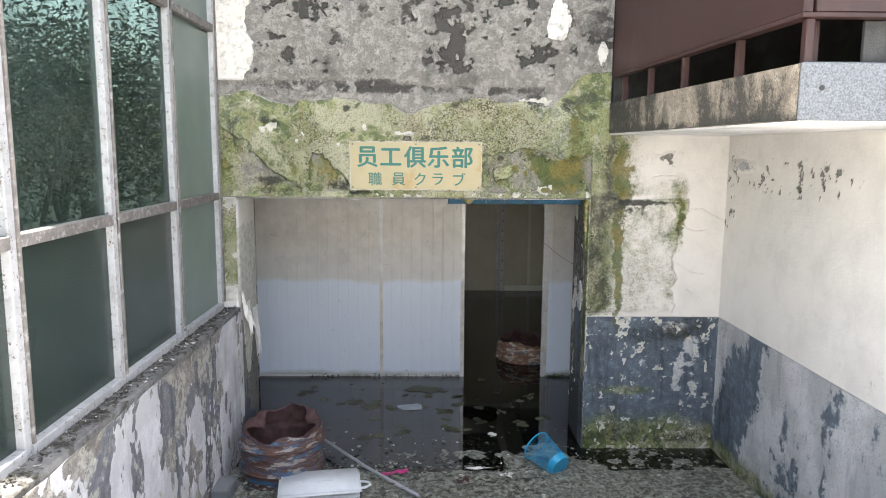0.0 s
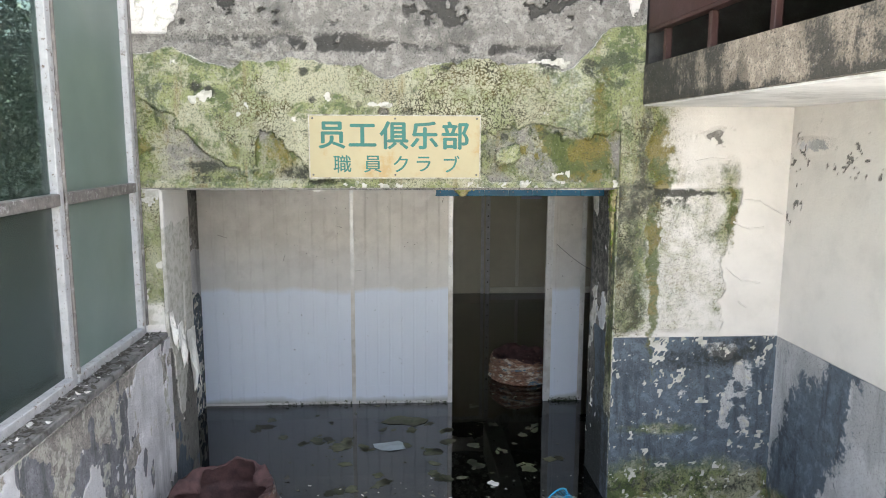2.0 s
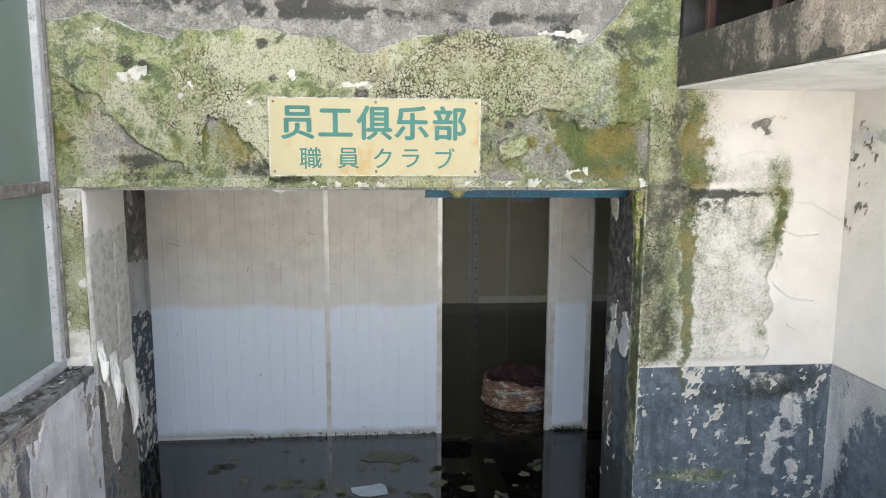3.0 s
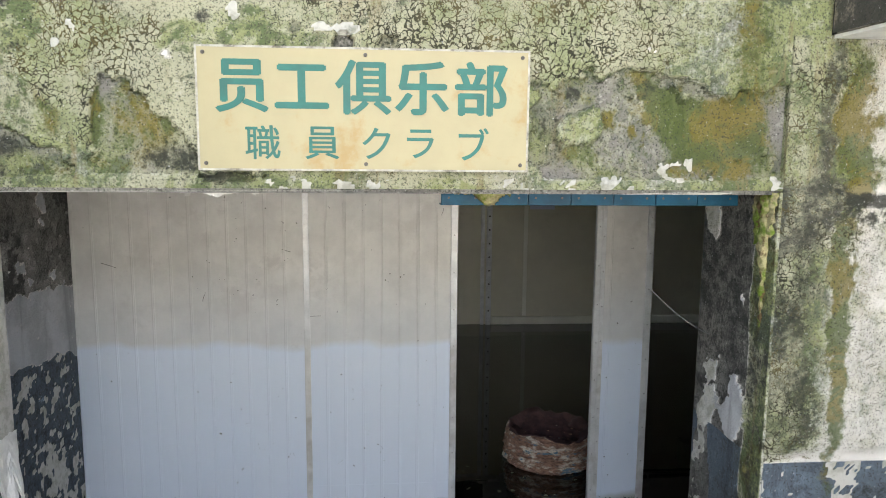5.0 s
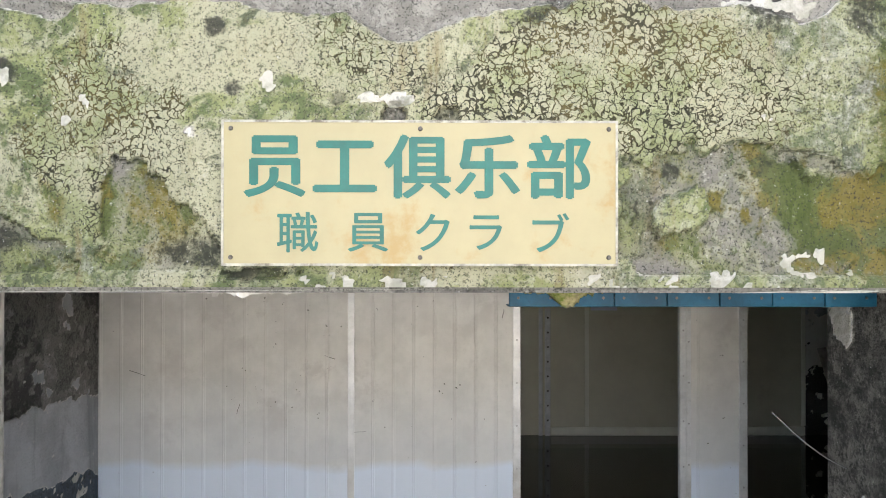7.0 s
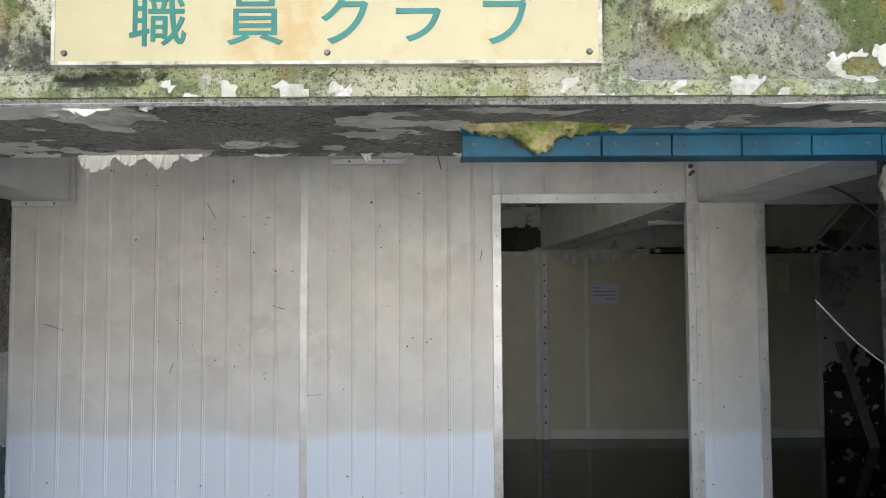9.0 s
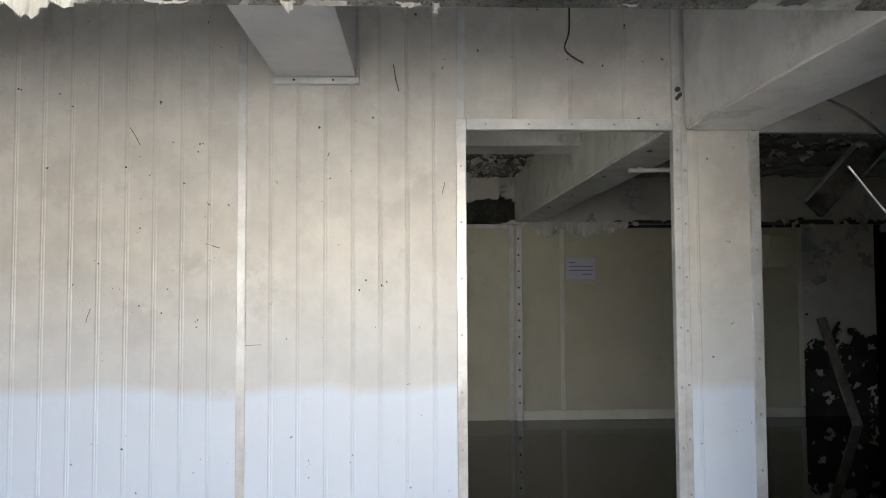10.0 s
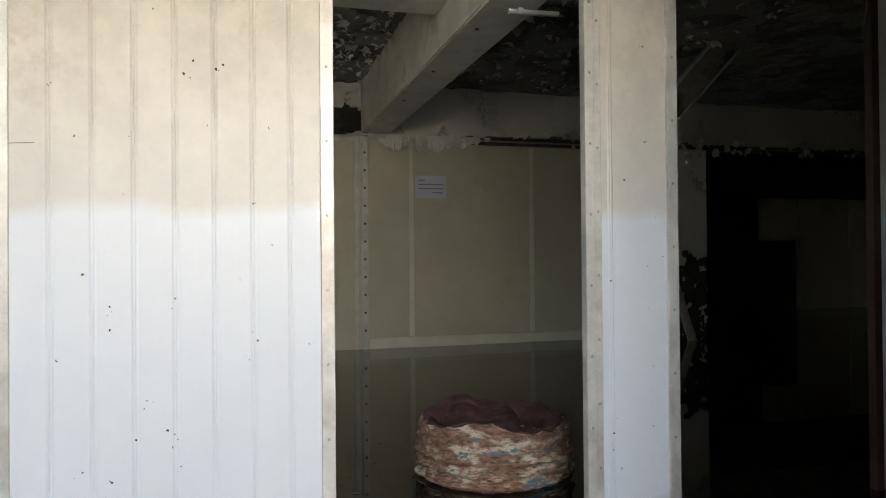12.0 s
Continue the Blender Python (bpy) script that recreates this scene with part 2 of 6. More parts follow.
RUST = mat("rusty_drum", (0.115, 0.062, 0.047), 0.75, var=0.5, scale=18, bump=0.7, stain=(0.05, 0.14, 0.25), stain_amount=0.46, stain_scale=7, squash=(0.55, 0.55, 2.6), second=(0.33, 0.29, 0.26), second_amount=0.26, second_scale=10)
RUST_LIGHT = mat("crusted_drum", (0.22, 0.125, 0.085), 0.9, var=0.6, scale=38, bump=1.0, stain=(0.56, 0.50, 0.41), stain_amount=0.46, stain_scale=9, squash=(0.8, 0.8, 2.4), second=(0.10, 0.17, 0.23), second_amount=0.20, second_scale=10)
RUST_IN = mat("drum_inside", (0.075, 0.038, 0.037), 0.8, var=0.4, scale=12, bump=0.5)
PLASTIC_WHITE = mat("white_plastic", (0.72, 0.74, 0.76), 0.4, var=0.08, scale=5, bump=0.1, stain=(0.5, 0.5, 0.47), stain_amount=0.25)
PLASTIC_BLUE = mat("blue_plastic", (0.02, 0.30, 0.52), 0.35, var=0.12, scale=6, bump=0.05)
PVC = mat("grey_plastic_pipe", (0.34, 0.34, 0.37), 0.45, var=0.12, scale=8, bump=0.05)
PINK = mat("pink_cloth", (0.50, 0.03, 0.19), 0.7, var=0.2, scale=12, bump=0.4)
PAPER = mat("notice_paper", (0.66, 0.66, 0.78), 0.8, var=0.05, scale=4, bump=0.05)
INK = mat("ink", (0.30, 0.30, 0.48), 0.8, var=0.05, bump=0)
LEAF_WET = mat("wet_litter", (0.17, 0.17, 0.14), 0.5, var=0.4, scale=9, bump=0.4, island=0.75, stain=(0.33, 0.33, 0.28), stain_amount=0.4, stain_scale=8)
# Steps stay out of view; made this pale to bounce light into the passage.
STEPS = mat("pale_step_concrete", (0.66, 0.64, 0.60), 0.9, var=0.2, scale=4, bump=0.4, stain=(0.52, 0.50, 0.47), stain_amount=0.3)
FLOOR = mat("wet_dirty_floor", (0.075, 0.075, 0.062), 0.35, var=0.6, scale=14, bump=0.9, stain=(0.30, 0.305, 0.26), stain_amount=0.62, stain_scale=21)
SUNK = mat("sunken_floor", (0.045, 0.046, 0.032), 0.8, var=0.5, scale=3, bump=0.4, stain=(0.10, 0.10, 0.065), stain_amount=0.3, stain_scale=3)
SCUM = mat("olive_scum", (0.075, 0.078, 0.045), 0.6, var=0.5, scale=14, bump=0.2, stain=(0.05, 0.06, 0.025), stain_amount=0.5, stain_scale=9, island=0.6)
PLASTIC_SHEET = mat("pale_plastic_sheet", (0.36, 0.42, 0.45), 0.4, var=0.2, scale=9, bump=0.2)
ALGAE = mat("algae_tufts", (0.03, 0.042, 0.012), 0.8, var=0.5, scale=20, bump=0.3, island=0.6)
DIRT = mat("dirt_crumbs", (0.06, 0.055, 0.045), 0.9, var=0.4, scale=30, bump=0.3)
SIGN_RIM = mat("sign_edge", (0.40, 0.38, 0.32), 0.6, var=0.3, scale=20, bump=0.3, stain=(0.14, 0.12, 0.09), stain_amount=0.4, stain_scale=12)
WOOD = mat("weathered_plank", (0.27, 0.24, 0.21), 0.8, var=0.3, scale=10, bump=0.4)
CABLE = mat("black_cable", (0.02, 0.02, 0.02), 0.5, var=0.1, bump=0)
CABLE_GREY = mat("grey_cable", (0.16, 0.16, 0.155), 0.5, var=0.1, bump=0)
SCREW = mat("screw_head", (0.12, 0.11, 0.10), 0.5, 0.6, var=0.2, bump=0)
SCREW_PALE = mat("panel_screw", (0.45, 0.44, 0.43), 0.5, 0.5, var=0.2, bump=0)
DUCT = mat("grey_duct_sheet", (0.60, 0.59, 0.585), 0.5, var=0.08, scale=4, bump=0.05, stain=(0.5, 0.49, 0.48), stain_amount=0.3)
TUBE = mat("unlit_tube", (0.78, 0.78, 0.76), 0.3, var=0.05, bump=0)
BARK = mat("bark", (0.09, 0.07, 0.05), 0.9, var=0.35, scale=12, bump=0.8)
LEAF = mat("leaves", (0.03, 0.055, 0.022), 0.5, var=0.45, scale=1.5, bump=0, island=0.5)
EARTH = mat("earth", (0.09, 0.08, 0.055), 0.9, var=0.4, scale=3, bump=0.5, stain=(0.05, 0.08, 0.025))
PAVING = mat("yard_concrete", (0.54, 0.52, 0.48), 0.9, var=0.2, scale=2, bump=0.3, stain=(0.35, 0.33, 0.30))
RENDERED = mat("pale_render", (0.48, 0.46, 0.42), 0.9, var=0.12, scale=2, bump=0.3, stain=(0.5, 0.48, 0.44), stain_amount=0.3)
FACADE = mat("grey_facade", (0.34, 0.33, 0.31), 0.85, var=0.25, scale=1.5, bump=0.3, stain=(0.15, 0.15, 0.14))


def panel_material():
    """White sheet-metal panel: dusty above a flood line, washed below it, with skylight put into the colour."""
    m = mat("panel_enamel", (0.62, 0.59, 0.55), 0.38, var=0.10, scale=4.5, bump=0.08, fine=40, stain=(0.545, 0.51, 0.475), stain_amount=0.3, stain_scale=3.2)
    nt = m.node_tree
    b = nt.nodes["Principled BSDF"]
    src = b.inputs["Base Color"].links[0].from_socket
    tc = nt.nodes.new("ShaderNodeTexCoord")
    sp = nt.nodes.new("ShaderNodeSeparateXYZ")
    nt.links.new(tc.outputs["Object"], sp.inputs[0])
    nz = nt.nodes.new("ShaderNodeTexNoise")
    nz.inputs["Scale"].default_value, nz.inputs["Detail"].default_value = 3.2, 6
    nt.links.new(tc.outputs["Object"], nz.inputs["Vector"])
    ad = nt.nodes.new("ShaderNodeMath")
    ad.operation = "MULTIPLY_ADD"
    ad.inputs[1].default_value = 0.14
    nt.links.new(nz.outputs[0], ad.inputs[0])
    nt.links.new(sp.outputs["Z"], ad.inputs[2])
    def layer(prev, colour, lo, hi, a, z):
        r = nt.nodes.new("ShaderNodeMapRange")
        r.inputs[1].default_value, r.inputs[2].default_value, r.inputs[3].default_value, r.inputs[4].default_value = lo, hi, z, a
        nt.links.new(ad.outputs[0], r.inputs[0])
        x = nt.nodes.new("ShaderNodeMix")
        x.data_type = "RGBA"
        nt.links.new(r.outputs[0], x.inputs[0])
        nt.links.new(prev, x.inputs[6])
        x.inputs[7].default_value = (*colour, 1)
        return x.outputs[2]
    # Soft and bluish lift towards the bottom paints in the skylight there.
    col = layer(src, (0.72, 0.75, 0.80), 1.10, 1.75, 0.0, 0.5)
    col = layer(col, (0.74, 0.81, 0.93), 1.185, 1.24, 0.0, 0.85)
    col = layer(col, (0.20, 0.19, 0.10), 0.08, 0.15, 0.0, 0.7)
    sk = nt.nodes.new("ShaderNodeTexNoise")
    sk.inputs["Scale"].default_value, sk.inputs["Detail"].default_value = 26, 4
    nt.links.new(tc.outputs["Object"], sk.inputs["Vector"])
    r = nt.nodes.new("ShaderNodeMapRange")
    r.inputs[1].default_value, r.inputs[2].default_value = 0.735, 0.755
    nt.links.new(sk.outputs[0], r.inputs[0])
    x = nt.nodes.new("ShaderNodeMix")
    x.data_type = "RGBA"
    nt.links.new(r.outputs[0], x.inputs[0])
    nt.links.new(col, x.inputs[6])
    x.inputs[7].default_value = (0.07, 0.06, 0.05, 1)
    nt.links.new(x.outputs[2], b.inputs["Base Color"])
    return m


PANEL = panel_material()


def water_material():
    m = bpy.data.materials.new("still_dark_water")
    m.use_nodes = True
    nt = m.node_tree
    b = nt.nodes["Principled BSDF"]
    b.inputs["Base Color"].default_value = (0.004, 0.0045, 0.0035, 1)
    b.inputs["Roughness"].default_value = 0.015
    b.inputs["IOR"].default_value = 1.7
    tr = nt.nodes.new("ShaderNodeBsdfTransparent")
    tr.inputs[0].default_value = (0.75, 0.80, 0.70, 1)
    mx = nt.nodes.new("ShaderNodeMixShader")
    mx.inputs[0].default_value = 0.94
    nt.links.new(tr.outputs[0], mx.inputs[1])
    nt.links.new(b.outputs[0], mx.inputs[2])
    nt.links.new(mx.outputs[0], nt.nodes["Material Output"].inputs["Surface"])
    nz = nt.nodes.new("ShaderNodeTexNoise")
    nz.inputs["Scale"].default_value = 2.5
    tc = nt.nodes.new("ShaderNodeTexCoord")
    nt.links.new(tc.outputs["Object"], nz.inputs["Vector"])
    bp = nt.nodes.new("ShaderNodeBump")
    bp.inputs["Strength"].default_value, bp.inputs["Distance"].default_value = 0.05, 0.01
    nt.links.new(nz.outputs[0], bp.inputs["Height"])
    nt.links.new(bp.outputs[0], b.inputs["Normal"])
    return m


def glass_material(name="dusty_green_glass", dust=(0.045, 0.065, 0.060), lo=0.22, hi=0.5, rough=0.1):
    """Dusty greenish window glass."""
    m = bpy.data.materials.new(name)
    m.use_nodes = True
    nt = m.node_tree
    b = nt.nodes["Principled BSDF"]
    b.inputs["Base Color"].default_value = (*dust, 1)
    b.inputs["Roughness"].default_value = rough
    tr = nt.nodes.new("ShaderNodeBsdfTransparent")
    tr.inputs[0].default_value = (0.40, 0.47, 0.44, 1)
    mx = nt.nodes.new("ShaderNodeMixShader")
    tc = nt.nodes.new("ShaderNodeTexCoord")
    nz = nt.nodes.new("ShaderNodeTexNoise")
    nz.inputs["Scale"].default_value, nz.inputs["Detail"].default_value = 2.5, 8
    nt.links.new(tc.outputs["Object"], nz.inputs["Vector"])
    r = nt.nodes.new("ShaderNodeMapRange")
    r.inputs[1].default_value, r.inputs[2].default_value, r.inputs[3].default_value, r.inputs[4].default_value = 0.35, 0.7, lo, hi
    nt.links.new(nz.outputs[0], r.inputs[0])
    nt.links.new(r.outputs[0], mx.inputs[0])
    nt.links.new(tr.outputs[0], mx.inputs[1])
    nt.links.new(b.outputs[0], mx.inputs[2])
    nt.links.new(mx.outputs[0], nt.nodes["Material Output"].inputs["Surface"])
    return m


WATER, GLASS = water_material(), glass_material()
GLASS_LOW = glass_material("frosted_lower_glass", (0.034, 0.048, 0.043), 0.82, 0.97, 0.22)
# Farthest panes: paler grey-green and nearly opaque.
GLASS_PALE = glass_material("pale_far_glass", (0.155, 0.205, 0.185), 0.85, 0.97, 0.3)

# ---- mesh helpers ----
def obj(name, bm, material, parent=None, label="", smooth=False):
    me = bpy.data.meshes.new(name)
    bm.to_mesh(me)
    bm.free()
    if material:
        me.materials.append(material)
    if smooth:
        for p in me.polygons:
            p.use_smooth = True
    o = new(name, me)
    if parent:
        o.parent = parent
    if label:
        tagged(o, label)
    return o


def part(name, bm, material, parent, label="", smooth=False):
    return obj(name, bm, material, parent, label, smooth)


def thing(name, x=0, y=0, z=0, label="", category="", group=""):
    e = new(name)
    e.location = (x, y, z)
    e.empty_display_size = 0.1
    return tagged(e, label, category, group)


def box_bm(x0, x1, y0, y1, z0, z1, bevel=0.0, seg=1):
    bm = bmesh.new()
    bmesh.ops.create_cube(bm, size=1, matrix=Matrix.Translation(((x0 + x1) / 2, (y0 + y1) / 2, (z0 + z1) / 2)) @ Matrix.Diagonal((x1 - x0, y1 - y0, z1 - z0, 1)))
    if bevel:
        bmesh.ops.bevel(bm, geom=bm.edges[:], offset=bevel, segments=seg, affect="EDGES")
    return bm


def add_box(bm, x0, x1, y0, y1, z0, z1):
    bmesh.ops.create_cube(bm, size=1, matrix=Matrix.Translation(((x0 + x1) / 2, (y0 + y1) / 2, (z0 + z1) / 2)) @ Matrix.Diagonal((x1 - x0, y1 - y0, z1 - z0, 1)))


def structure(name, bm, material, label, category="wall"):
    return tagged(obj(name, bm, material), label, category, kind="structure")


def tube_bm(points, r, seg=8):
    """A round bar through the points."""
    bm = bmesh.new()
    pts = [Vector(p) for p in points]
    rings = []
    for i, p in enumerate(pts):
        d = (pts[min(i + 1, len(pts) - 1)] - pts[max(i - 1, 0)]).normalized()
        q = d.to_track_quat("Z", "Y")
        rings.append([bm.verts.new(p + q @ Vector((r * math.cos(a * math.tau / seg), r * math.sin(a * math.tau / seg), 0))) for a in range(seg)])
    for a, c in zip(rings, rings[1:]):
        for k in range(seg):
            bm.faces.new((a[k], a[(k + 1) % seg], c[(k + 1) % seg], c[k]))
    bm.faces.new(rings[0][::-1])
    bm.faces.new(rings[-1])
    return bm


def lattice(n, m, freq_u, freq_v, seed):
    """Smooth value noise on an n by m grid, 0 to 1."""
    rng = np.random.RandomState(seed)
    gu, gv = int(freq_u) + 3, int(freq_v) + 3
    g = rng.rand(gu, gv)
    u, v = np.linspace(0, freq_u, n), np.linspace(0, freq_v, m)
    iu, iv = u.astype(int), v.astype(int)
    fu, fv = u - iu, v - iv
    fu, fv = (fu * fu * (3 - 2 * fu))[:, None], (fv * fv * (3 - 2 * fv))[None, :]
    a, b2 = g[np.ix_(iu, iv)], g[np.ix_(iu + 1, iv)]
    c, d = g[np.ix_(iu, iv + 1)], g[np.ix_(iu + 1, iv + 1)]
    return (a * (1 - fu) + b2 * fu) * (1 - fv) + (c * (1 - fu) + d * fu) * fv


def fbm(n, m, fu, fv, seed, octaves=5, gain=0.55):
    s, w, t = 0, 1.0, 0
    for o in range(octaves):
        s, t = s + w * lattice(n, m, fu * 2 ** o, fv * 2 ** o, seed + o), t + w
        w *= gain
    return s / t


def step(x, lo, hi):
    t = np.clip((x - lo) / (hi - lo), 0, 1)
    return t * t * (3 - 2 * t)


def blob(u, v, cu, cv, ru, rv):
    """1 inside an ellipse, falling to 0 round its rim."""
    return np.clip(1.5 - np.sqrt(((u - cu) / ru) ** 2 + ((v - cv) / rv) ** 2), 0, 1)


WEAR = ("dado", "primer", "bare", "pit", "moss", "olive", "grime", "crackle", "flake")


def sheet(name, origin, along, up, normal, width, height, res, wear, thick, material=WALL):
    """A wall: a finely divided worn face with a body of real thickness behind it. wear(U, V, noise) gives relief in metres and the wear attributes."""
    n, m = max(2, int(width / res) + 1), max(2, int(height / res) + 1)
    U, V = np.meshgrid(np.linspace(0, width, n), np.linspace(0, height, m), indexing="ij")
    relief, at = wear(U, V, lambda f, s, sq=1.0: fbm(n, m, width * f, height * f * sq, s))
    o, a, b2, w = (np.array(k, float) for k in (origin, along, up, normal))
    rim = np.minimum(np.minimum(U, width - U), np.minimum(V, height - V))
    relief = relief * step(rim, -0.001, 0.02)
    P = o + U[..., None] * a + V[..., None] * b2 + relief[..., None] * w
    verts = P.reshape(-1, 3)
    idx = np.arange(n * m).reshape(n, m)
    faces = np.stack([idx[:-1, :-1], idx[1:, :-1], idx[1:, 1:], idx[:-1, 1:]], -1).reshape(-1, 4)
    if np.dot(np.cross(a, b2), w) < 0:
        faces = faces[:, ::-1]
    back = np.array([o, o + a * width, o + a * width + b2 * height, o + b2 * height]) - w * thick
    k = n * m
    c = [idx[0, 0], idx[-1, 0], idx[-1, -1], idx[0, -1]]
    allf = [tuple(int(q) for q in f) for f in faces]
    edge = [list(idx[:, 0]), list(idx[-1, :]), list(idx[::-1, -1]), list(idx[0, ::-1])]
    for i, e in enumerate(edge):
        allf.append(tuple(int(q) for q in e[::-1]) + (k + i, k + (i + 1) % 4))
    allf.append((k + 3, k + 2, k + 1, k))
    me = bpy.data.meshes.new(name)
    me.from_pydata([tuple(p) for p in np.concatenate([verts, back])], [], allf)
    for key in WEAR:
        val = at.get(key, 0.0)
        arr = np.zeros(k + 4, np.float32)
        arr[:k] = np.broadcast_to(val, U.shape).reshape(-1)
        arr[k:] = arr[c]
        me.attributes.new(key, "FLOAT", "POINT").data.foreach_set("value", arr)
    me.materials.append(material)
    me.validate()
    return new(name, me)

# ---- the entrance wall with its lintel ----
FACE, LFACE, LBOT = 6.165, 6.172, 2.262
REAR = 6.76

def lintel_wear(U, V, nz):
    x, z = U - 1.72, V + LBOT
    n1, n2, n3, n4 = nz(1.6, 11), nz(4, 23), nz(9, 37), nz(2.2, 51)
    n5 = nz(22, 87)
    line = 3.075 - 0.05 * np.exp(-((x + 1.13) / 0.10) ** 2) - 0.10 * np.exp(-((x + 0.13) / 0.16) ** 2) + 0.05 * step(-x, 1.2, 1.6) + 0.26 * step(x, 1.05, 1.4) + 0.10 * (n2 - 0.5) + 0.07 * (n3 - .5)
    top = step(z, line - 0.010, line + 0.010)
    corner = step((-1.44 - 0.22 * (n2 - 0.4) - x) + 0.5 * (n3 - 0.5) * 0.3, -0.02, 0.02) * step(z, 3.2, 3.26)
    corner = np.maximum(corner, step(blob(x, z, 1.12, 3.75, 0.10, 0.16) + 1.4 * (n2 - .5) + 0.8 * (n3 - .5), 0.6, 0.7))
    corner = np.maximum(corner, step(blob(x, z, 1.50, 3.45, 0.05, 0.14) + 1.2 * (n3 - .5), 0.6, 0.7))
    wob = 0.22 * (n2 - .5) + 0.12 * (n3 - .5) + 0.04 * (n5 - .5)
    cut = lambda v: step(v + wob, -0.006, 0.006)
    bare_a = cut(2.58 - 0.75 * (x + 1.36) - z) * cut(-1.09 - x - 0.1 * (z - 2.4)) * step(z, 2.28, 2.33)
    bare_b = cut(2.66 - 0.95 * (x + 0.95) - z) * cut(x + 0.95) * cut(-0.66 - x + 0.12 * (2.45 - z)) * step(z, 2.29, 2.33)
    bare_c = cut(2.655 + 0.03 * np.sin(9 * x) - z) * cut(x - 0.525) * step(z, 2.285, 2.31)
    chip = np.zeros_like(x)
    for cx, cz, rx, rz in ((-0.14, 2.755, 0.035, 0.03), (0.015, 2.755, 0.04, 0.03), (-0.52, 2.30, 0.11, 0.022), (-1.30, 2.315, 0.10, 0.03), (0.66, 2.60, 0.03, 0.03)):
        chip = np.maximum(chip, step(blob(x, z, cx, cz, rx, rz) + 1.0 * (n5 - .5), 0.62, 0.70))
    keep = step(blob(x, z, 0.70, 2.48, 0.09, 0.06) + 2.2 * (n3 - .5) + 1.6 * (n5 - .5), 0.6, 0.75)
    low = np.maximum(np.maximum(bare_a, bare_b), np.maximum(bare_c * (1 - keep), chip)) * (1 - top)
    bare = np.maximum(top, low) * (1 - corner)
    holes = 0.85 * step(nz(5, 91, 1.5) + 0.9 * (n3 - .5) + 0.6 * (n5 - .5), 0.57, 0.68) * (0.5 + step(n1, 0.42, 0.6)) * top * step(z, 3.26, 3.34)
    ledge = (blob(x, z, -0.75, 3.20, 0.75, 0.05) + 0.9 * blob(x, z, 0.15, 3.16, 0.9, 0.035) + 0.7 * blob(x, z, 1.0, 3.17, 0.35, 0.03)) * step(n3 + 0.4 * (n5 - .5), 0.34, 0.5) * top
    pit = np.clip(np.maximum(holes, 0.62 * ledge * (0.6 + 0.8 * n2)) + 0.25 * step(n4, 0.55, 0.7) * top, 0, 1)
    lumps = step(n2 + 0.3 * (n3 - .5), 0.55, 0.62) * top * step(3.2 - z, 0, 0.05)
    relief = -0.024 * bare + 0.010 * (n2 - 0.5) + 0.007 * (n3 - 0.5) + 0.004 * (n5 - .5) - 0.020 * pit * top + 0.014 * lumps
    plaster = (1 - bare) * (1 - corner)
    moss = plaster * (0.80 + 0.8 * (n4 - 0.45) + 0.4 * step(x, 1.15, 1.5) + 0.25 * blob(x, z, -0.75, 2.9, 0.5, 0.2)) + low * (0.52 + 1.3 * (n2 - .5)) + 0.75 * top * blob(x, z, 1.32, 3.2, 0.10, 0.12) * step(n2, .4, .5)
    olive = 0.85 * blob(x, z, 1.20, 2.43, 0.16, 0.13) + 0.8 * blob(x, z, 0.95, 2.50, 0.25, 0.16) * step(n2, .44, .54) + 0.6 * blob(x, z, 1.3, 2.75, 0.10, 0.3) + 0.9 * blob(x, z, 0.86, 2.79, 0.07, 0.07) + 1.1 * blob(x, z, -1.10, 2.60, 0.045, 0.15) + 1.0 * blob(x, z, -0.99, 2.58, 0.04, 0.15) + 0.32 * low * (0.3 + n2) + 0.3 * blob(x, z, -0.82, 2.48, 0.10, 0.12)
    olive = np.clip(olive, 0, 1) * (1 - top) * (0.5 + n2)
    grime = 0.8 * blob(x, z, -0.93, 2.74, 0.05, 0.14) * (0.4 + n3) + 0.6 * blob(x, z, -0.70, 2.36, 0.16, 0.07) + 0.7 * blob(x, z, -1.30, 2.40, 0.14, 0.05) + 0.5 * chip + 0.45 * step(x, 1.42, 1.6) * step(3.25 - z, 0, 0.3) * (0.3 + n2) + 0.45 * blob(x, z, 0.58, 2.45, 0.07, 0.15) + 0.35 * blob(x, z, 0.95, 2.62, 0.3, 0.06)
    for cx, cz, r in ((-1.19, 2.72, 0.035), (-1.34, 2.905, 0.05), (-0.65, 3.0, 0.04), (0.09, 2.83, 0.03), (-1.25, 2.88, 0.05), (0.47, 2.79, 0.025), (-0.60, 2.83, 0.03), (1.22, 3.05, 0.08), (0.95, 3.07, 0.10), (0.35, 3.0, 0.16), (-0.3, 2.80, 0.03)):
        grime = np.maximum(grime, 0.66 * blob(x, z, cx, cz, r, r * 0.8) * (0.5 + n3))
    crackle = np.clip(0.95 * step(blob(x, z, 0.55, 2.82, 0.62, 0.22) + 0.9 * (n2 - 0.5), 0.3, 0.8) + 0.75 * step(blob(x, z, -1.0, 2.68, 0.24, 0.30) + 1.2 * (n2 - .5), 0.4, 0.9) + 0.45 * step(n4, 0.56, 0.66) + 0.02, 0, 1) * plaster
    flake = np.zeros_like(x)
